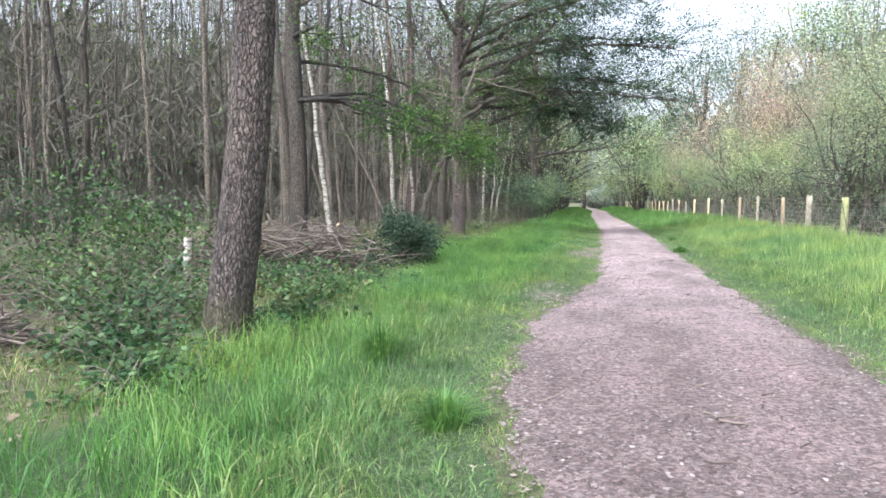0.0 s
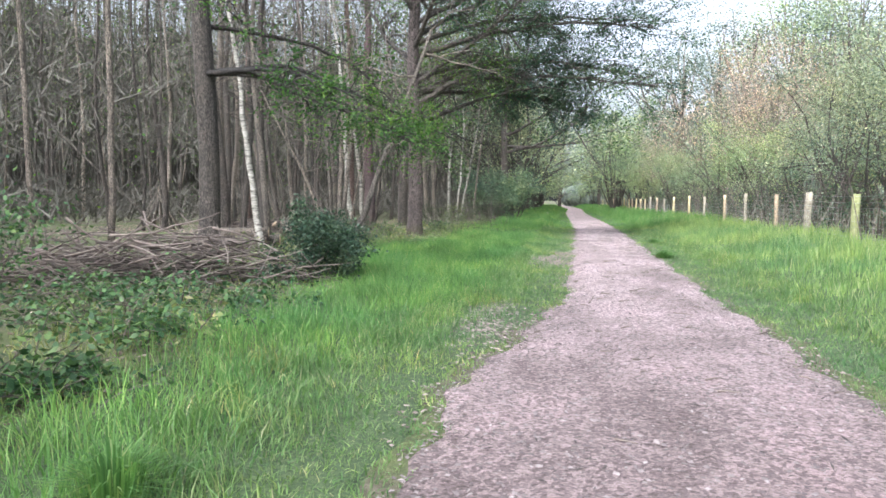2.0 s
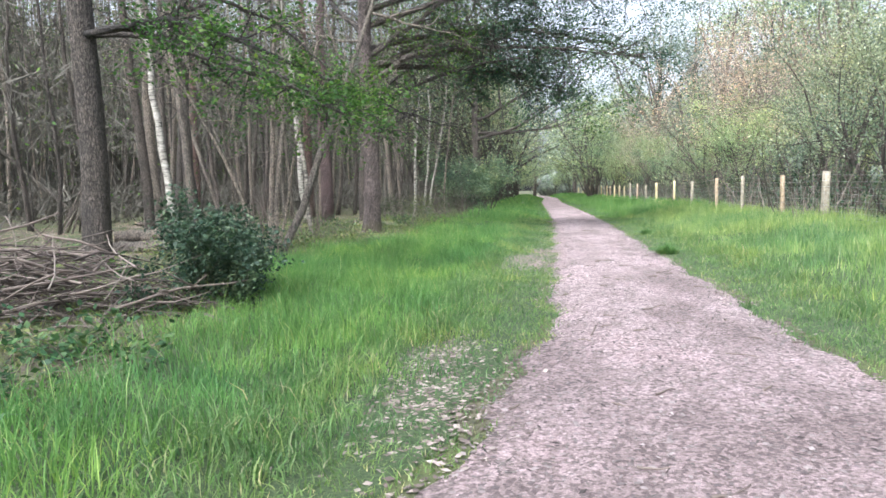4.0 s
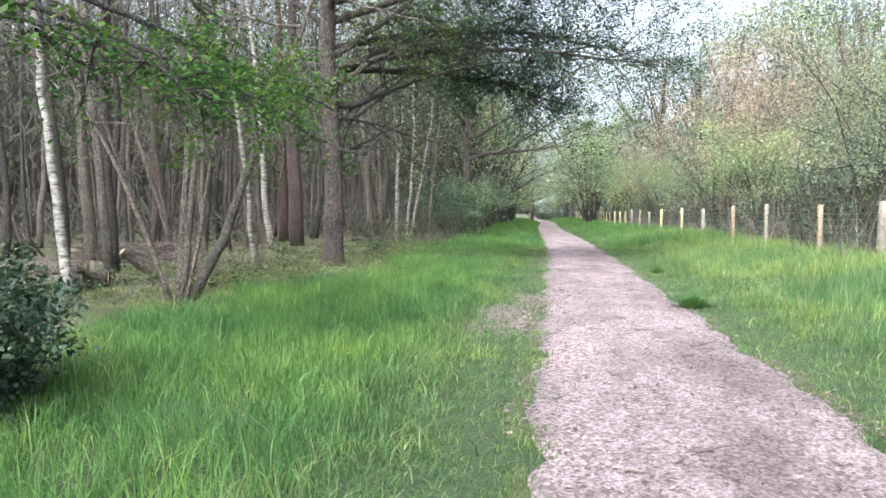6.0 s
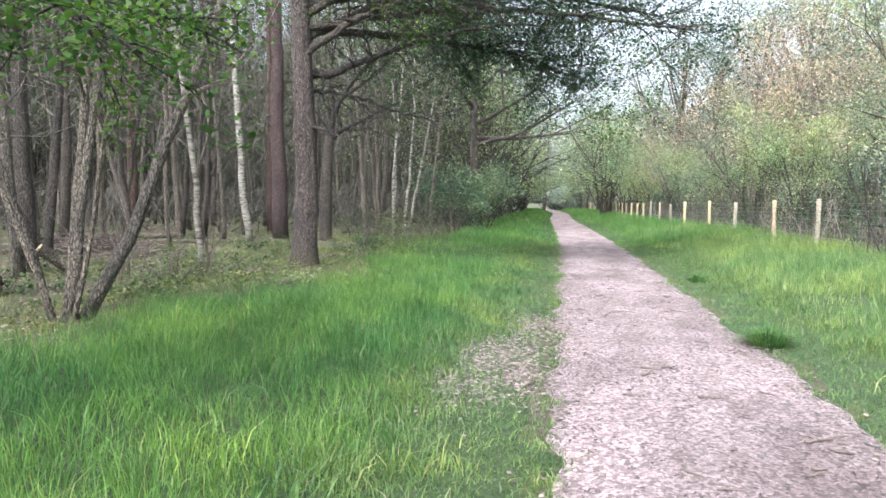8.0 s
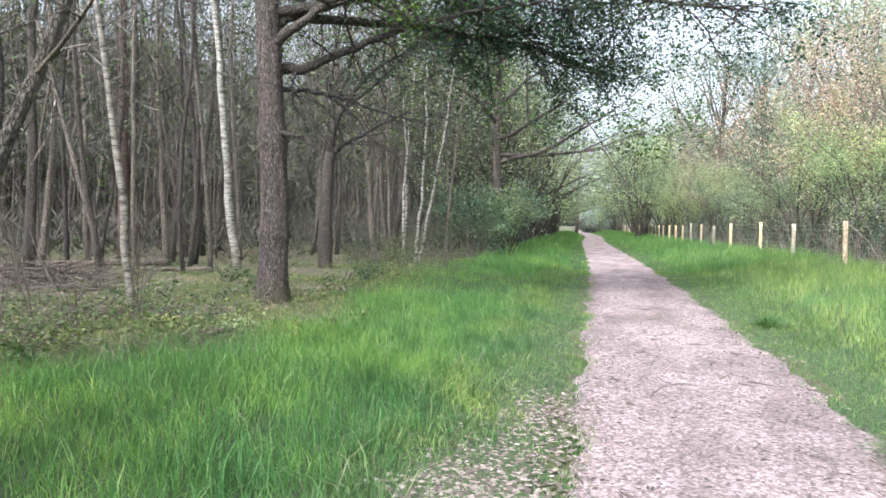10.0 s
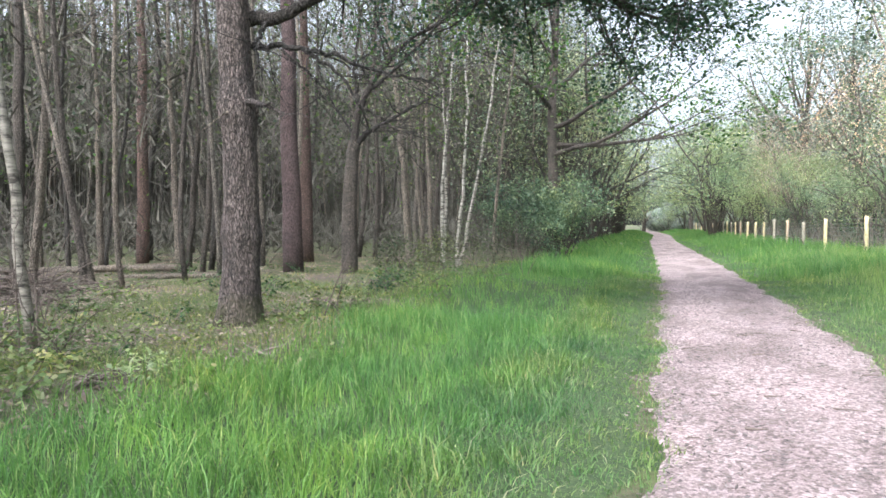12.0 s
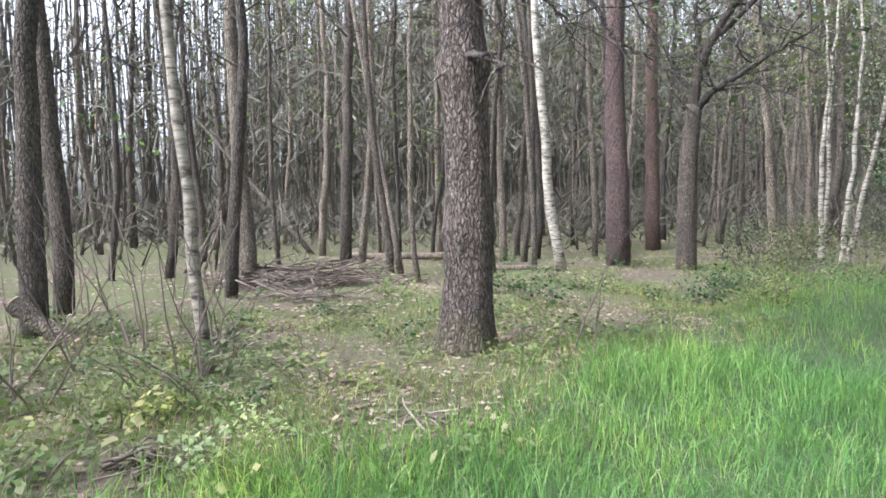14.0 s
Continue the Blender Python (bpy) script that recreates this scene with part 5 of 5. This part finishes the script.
def log(x, y, z, length, r, turn, label, mat=PALEBARK, group="logs", tilt=0.0):
    rr = np.random.default_rng(int(1000 * abs(x) + 10 * y))
    t = thing("log", x, y, z, label, "log", group)
    t.rotation_euler = (0, radians(tilt), radians(turn))
    g = Geo()
    k = 10
    pts = np.stack([np.linspace(-length / 2, length / 2, k), 0.02 * rr.normal(size=k), 0.01 * rr.normal(size=k)], 1)
    tube(g, pts, r * (1 + 0.04 * rr.normal(size=k)), 16, 0.03, rr, cap=False)
    part("bark", g, mat, t, smooth=True)
    for s in (-1, 1):
        g = Geo()
        tube(g, [(s * (length / 2 - 0.01), 0, 0), (s * (length / 2 + 0.004), 0, 0)], r * 0.96, 16)
        part("cut_end", g, LOGWOOD, t, "pale sawn end")
    return t


zl = float(land(-7.6, 19.6))
log(-7.75, 19.3, zl + 0.12, 1.5, 0.13, 25, "pale sawn log lying at the wood's edge")
log(-7.6, 19.65, zl + 0.13, 1.6, 0.14, 32, "pale sawn log lying at the wood's edge")
log(-7.7, 19.48, zl + 0.34, 1.4, 0.12, 20, "pale sawn log resting on two others")
log(-7.75, 22.25, float(land(-7.75, 22.25)) + 0.22, 0.7, 0.085, 50, "rotten birch log propped at a slant", PALEBARK, "", 38)
log(-13.5, 32.0, float(land(-13.5, 32)) + 0.09, 4.0, 0.09, 35, "long fallen trunk across the clearing")
log(-10.5, 31.5, float(land(-10.5, 31.5)) + 0.06, 2.4, 0.06, 30, "thin fallen trunk across the clearing")
log(-7.2, 38.2, float(land(-7.2, 38.2)) + 0.08, 1.6, 0.08, 20, "short fallen trunk under the trees")
st = thing("tree_stump", -5.4, 9.6, float(land(-5.4, 9.6)) - 0.03, "pale broken birch stump", "stump")
g = Geo()
tube(g, [(0, 0, 0), (0.01, 0, 0.35), (0.02, 0.01, 0.7)], [0.07, 0.06, 0.05], 12, 0.06, rng)
part("trunk", g, BIRCH, st)


def bramble(x, y, r, h, n, mat, label, seed, size=0.062):
    rr = np.random.default_rng(seed)
    t = thing("bramble", x, y, float(land(x, y)) - 0.02, label, "bramble", "brambles")
    g = Geo()
    tips = []
    for k in range(n):
        a = rr.uniform(0, 6.28)
        d = (np.cos(a) * 0.8, np.sin(a) * 0.8, rr.uniform(0.7, 1.6))
        p = np.array([rr.normal(0, r * 0.45), rr.normal(0, r * 0.45), -0.02])
        pts = crooked(rr, p, d, h * rr.uniform(0.8, 1.5), 6, 0.12, -0.16)
        pts[:, 2] = np.maximum(pts[:, 2], -0.02)
        tube(g, pts, np.linspace(0.006, 0.0025, 7), 4, cap=False)
        tips.extend(pts[2:])
    tagged(part("tangle", g, TWIG, t), kind="stuff")
    g = Geo()
    leaf_cloud(g, rr, tips, 4, 0.06, size, 0.9)
    part("leaves", g, mat, t)
    return t


for k, (x, y, r, h, n) in enumerate([(-3.7, 6.1, 0.6, 0.55, 50), (-4.3, 7.1, 0.9, 0.75, 60), (-5.3, 7.6, 0.9, 0.9, 55), (-3.2, 6.9, 0.5, 0.4, 40), (-3.9, 9.2, 0.7, 0.55, 45), (-3.0, 8.6, 0.6, 0.35, 45), (-2.7, 7.2, 0.5, 0.3, 40), (-3.4, 5.4, 0.7, 0.35, 45), (-4.4, 10.6, 0.8, 0.4, 50), (-3.2, 10.7, 0.6, 0.3, 40), (-2.8, 5.0, 0.5, 0.28, 36), (-6.2, 9.0, 1.0, 0.9, 50), (-7.2, 8.0, 1.0, 1.1, 50), (-6.5, 14.0, 0.8, 0.5, 40), (-8.4, 10.5, 1.1, 0.8, 40)]):
    bramble(x, y, r, h, n, BRAMBLE, "sprawling bramble with dark green leaves", 400 + k)
for k, (x, y, r, h, n) in enumerate([(-5.3, 22.6, 0.5, 0.6, 30), (-6.0, 23.0, 0.5, 0.4, 26), (-4.7, 22.3, 0.4, 0.25, 22), (-5.6, 21.2, 0.5, 0.5, 26), (-4.9, 20.6, 0.4, 0.35, 24), (-4.1, 26.2, 0.5, 0.22, 26), (-3.9, 25.0, 0.35, 0.2, 20), (-6.6, 22.0, 0.5, 0.3, 22), (-3.9, 29.5, 0.5, 0.45, 26), (-4.6, 30.6, 0.5, 0.45, 26), (-3.6, 31.7, 0.5, 0.5, 26), (-7.6, 25.6, 0.25, 0.2, 14)]):
    bramble(x, y, r, h, n, WOODGRASS, "low straggling undergrowth with small green leaves", 430 + k, 0.05)


rng = np.random.default_rng(44)
clumps = [bramble(-6.4 + 0.7 * k, 24.0 + 1.1 * k, 0.3, [0.18, 0.28, 0.14, 0.35][k], 9, [WOODGRASS, BRAMBLE, WOODGRASS, WOODGRASS][k], "small patch of woodland floor plants", 480 + k, 0.05) for k in range(4)]
for k in range(64):
    y = rng.uniform(18.5, 34)
    x = float(wood_edge(y)) + 0.3 - abs(rng.normal(0, 3.2))
    copy_thing(clumps[int(rng.integers(0, 4))], pose(x, y, float(land(x, y)) - 0.02, 0, 0, rng.uniform(0, 360)) @ Matrix.Diagonal((*(rng.uniform(0.7, 1.5),) * 3, 1)))
for k in range(26):
    y = rng.uniform(3, 15)
    x = float(wood_edge(y)) + 0.2 - abs(rng.normal(0, 2.5))
    copy_thing(clumps[int(rng.integers(0, 4))], pose(x, y, float(land(x, y)) - 0.02, 0, 0, rng.uniform(0, 360)) @ Matrix.Diagonal((*(rng.uniform(0.7, 1.5),) * 3, 1)))

bramble(-3.9, 22.45, 0.14, 0.22, 9, FRESH, "small yellow-green leafy plant in the grass", 490, 0.05)
bramble(-3.55, 22.0, 0.2, 0.3, 8, FRESH, "small yellow-green leafy plant in the grass", 491, 0.05)
brush_pile(-3.75, 21.75, 0.3, 0.22, 0.14, 60, "low mound of rotten bark and twigs", 307)
brush_pile(-3.4, 23.3, 0.4, 0.2, 0.07, 40, "few pale broken sticks in the grass", 308, 30)
brush_pile(-6.9, 23.6, 0.9, 0.6, 0.1, 70, "scattered sticks on the woodland floor", 309, 10)


def sapling(x, y, h, n, label, seed, mat=TWIG):
    rr = np.random.default_rng(seed)
    t = thing("sapling", x, y, float(land(x, y)) - 0.02, label, "sapling", "saplings")
    for k in range(n):
        g = Geo()
        limb(g, [], rr, (rr.normal(0, 0.1), rr.normal(0, 0.1), -0.02), (rr.normal(0, 0.25), rr.normal(0, 0.25), 1), h * rr.uniform(0.6, 1.1), 0.01, 1, 0.12, 0.02, 6, 4, 3, 0.6)
        part("stem", g, mat, t)
    return t


for k, (x, y, h, n) in enumerate([(-5.5, 22.7, 1.2, 6), (-6.5, 22.3, 1.6, 4), (-5.9, 21.0, 0.9, 4), (-7.0, 22.9, 1.5, 4), (-3.75, 25.3, 0.85, 2), (-5.4, 21.6, 1.0, 5), (-2.9, 33.2, 0.9, 2), (-7.6, 24.2, 1.3, 3), (-8.6, 24.0, 1.8, 4), (-9.3, 23.0, 2.2, 4)]):
    sapling(x, y, h, n, "thin bare sapling shoots", 460 + k)

# sticks lying on the path and bare turf
rng = np.random.default_rng(42)
spots = [(-0.33, 9.8, 0.24, 10), (0.88, 15.36, 0.13, 5), (1.35, 11.3, 0.3, -20), (1.2, 5.6, 0.22, 40), (0.7, 4.2, 0.2, -30), (1.7, 6.0, 0.5, 5), (0.4, 12.0, 0.18, 60), (0.35, 11.8, 0.2, 20)]
for k in range(110):
    y = 3 + 24 * rng.uniform() ** 1.2
    spots.append((float(left_edge(y) + (right_edge(y) - left_edge(y)) * rng.uniform()), y, rng.uniform(0.06, 0.22), rng.uniform(-50, 50)))
for k, (x, y, ln, a) in enumerate(spots):
    g = Geo()
    tube(g, crooked(rng, (-ln / 2, 0, 0), (1, 0, 0), ln, 5, 0.14, 0), np.linspace(0.007, 0.003, 6) * rng.uniform(0.6, 1.3), 5)
    ob = new("twig", g.mesh("twig", TWIG))
    ob.matrix_world = pose(x, y, float(land(x, y)) + 0.017, 0, 0, a)
    tagged(ob, "dark dead twig lying on the path", "twig", "twigs on the path")
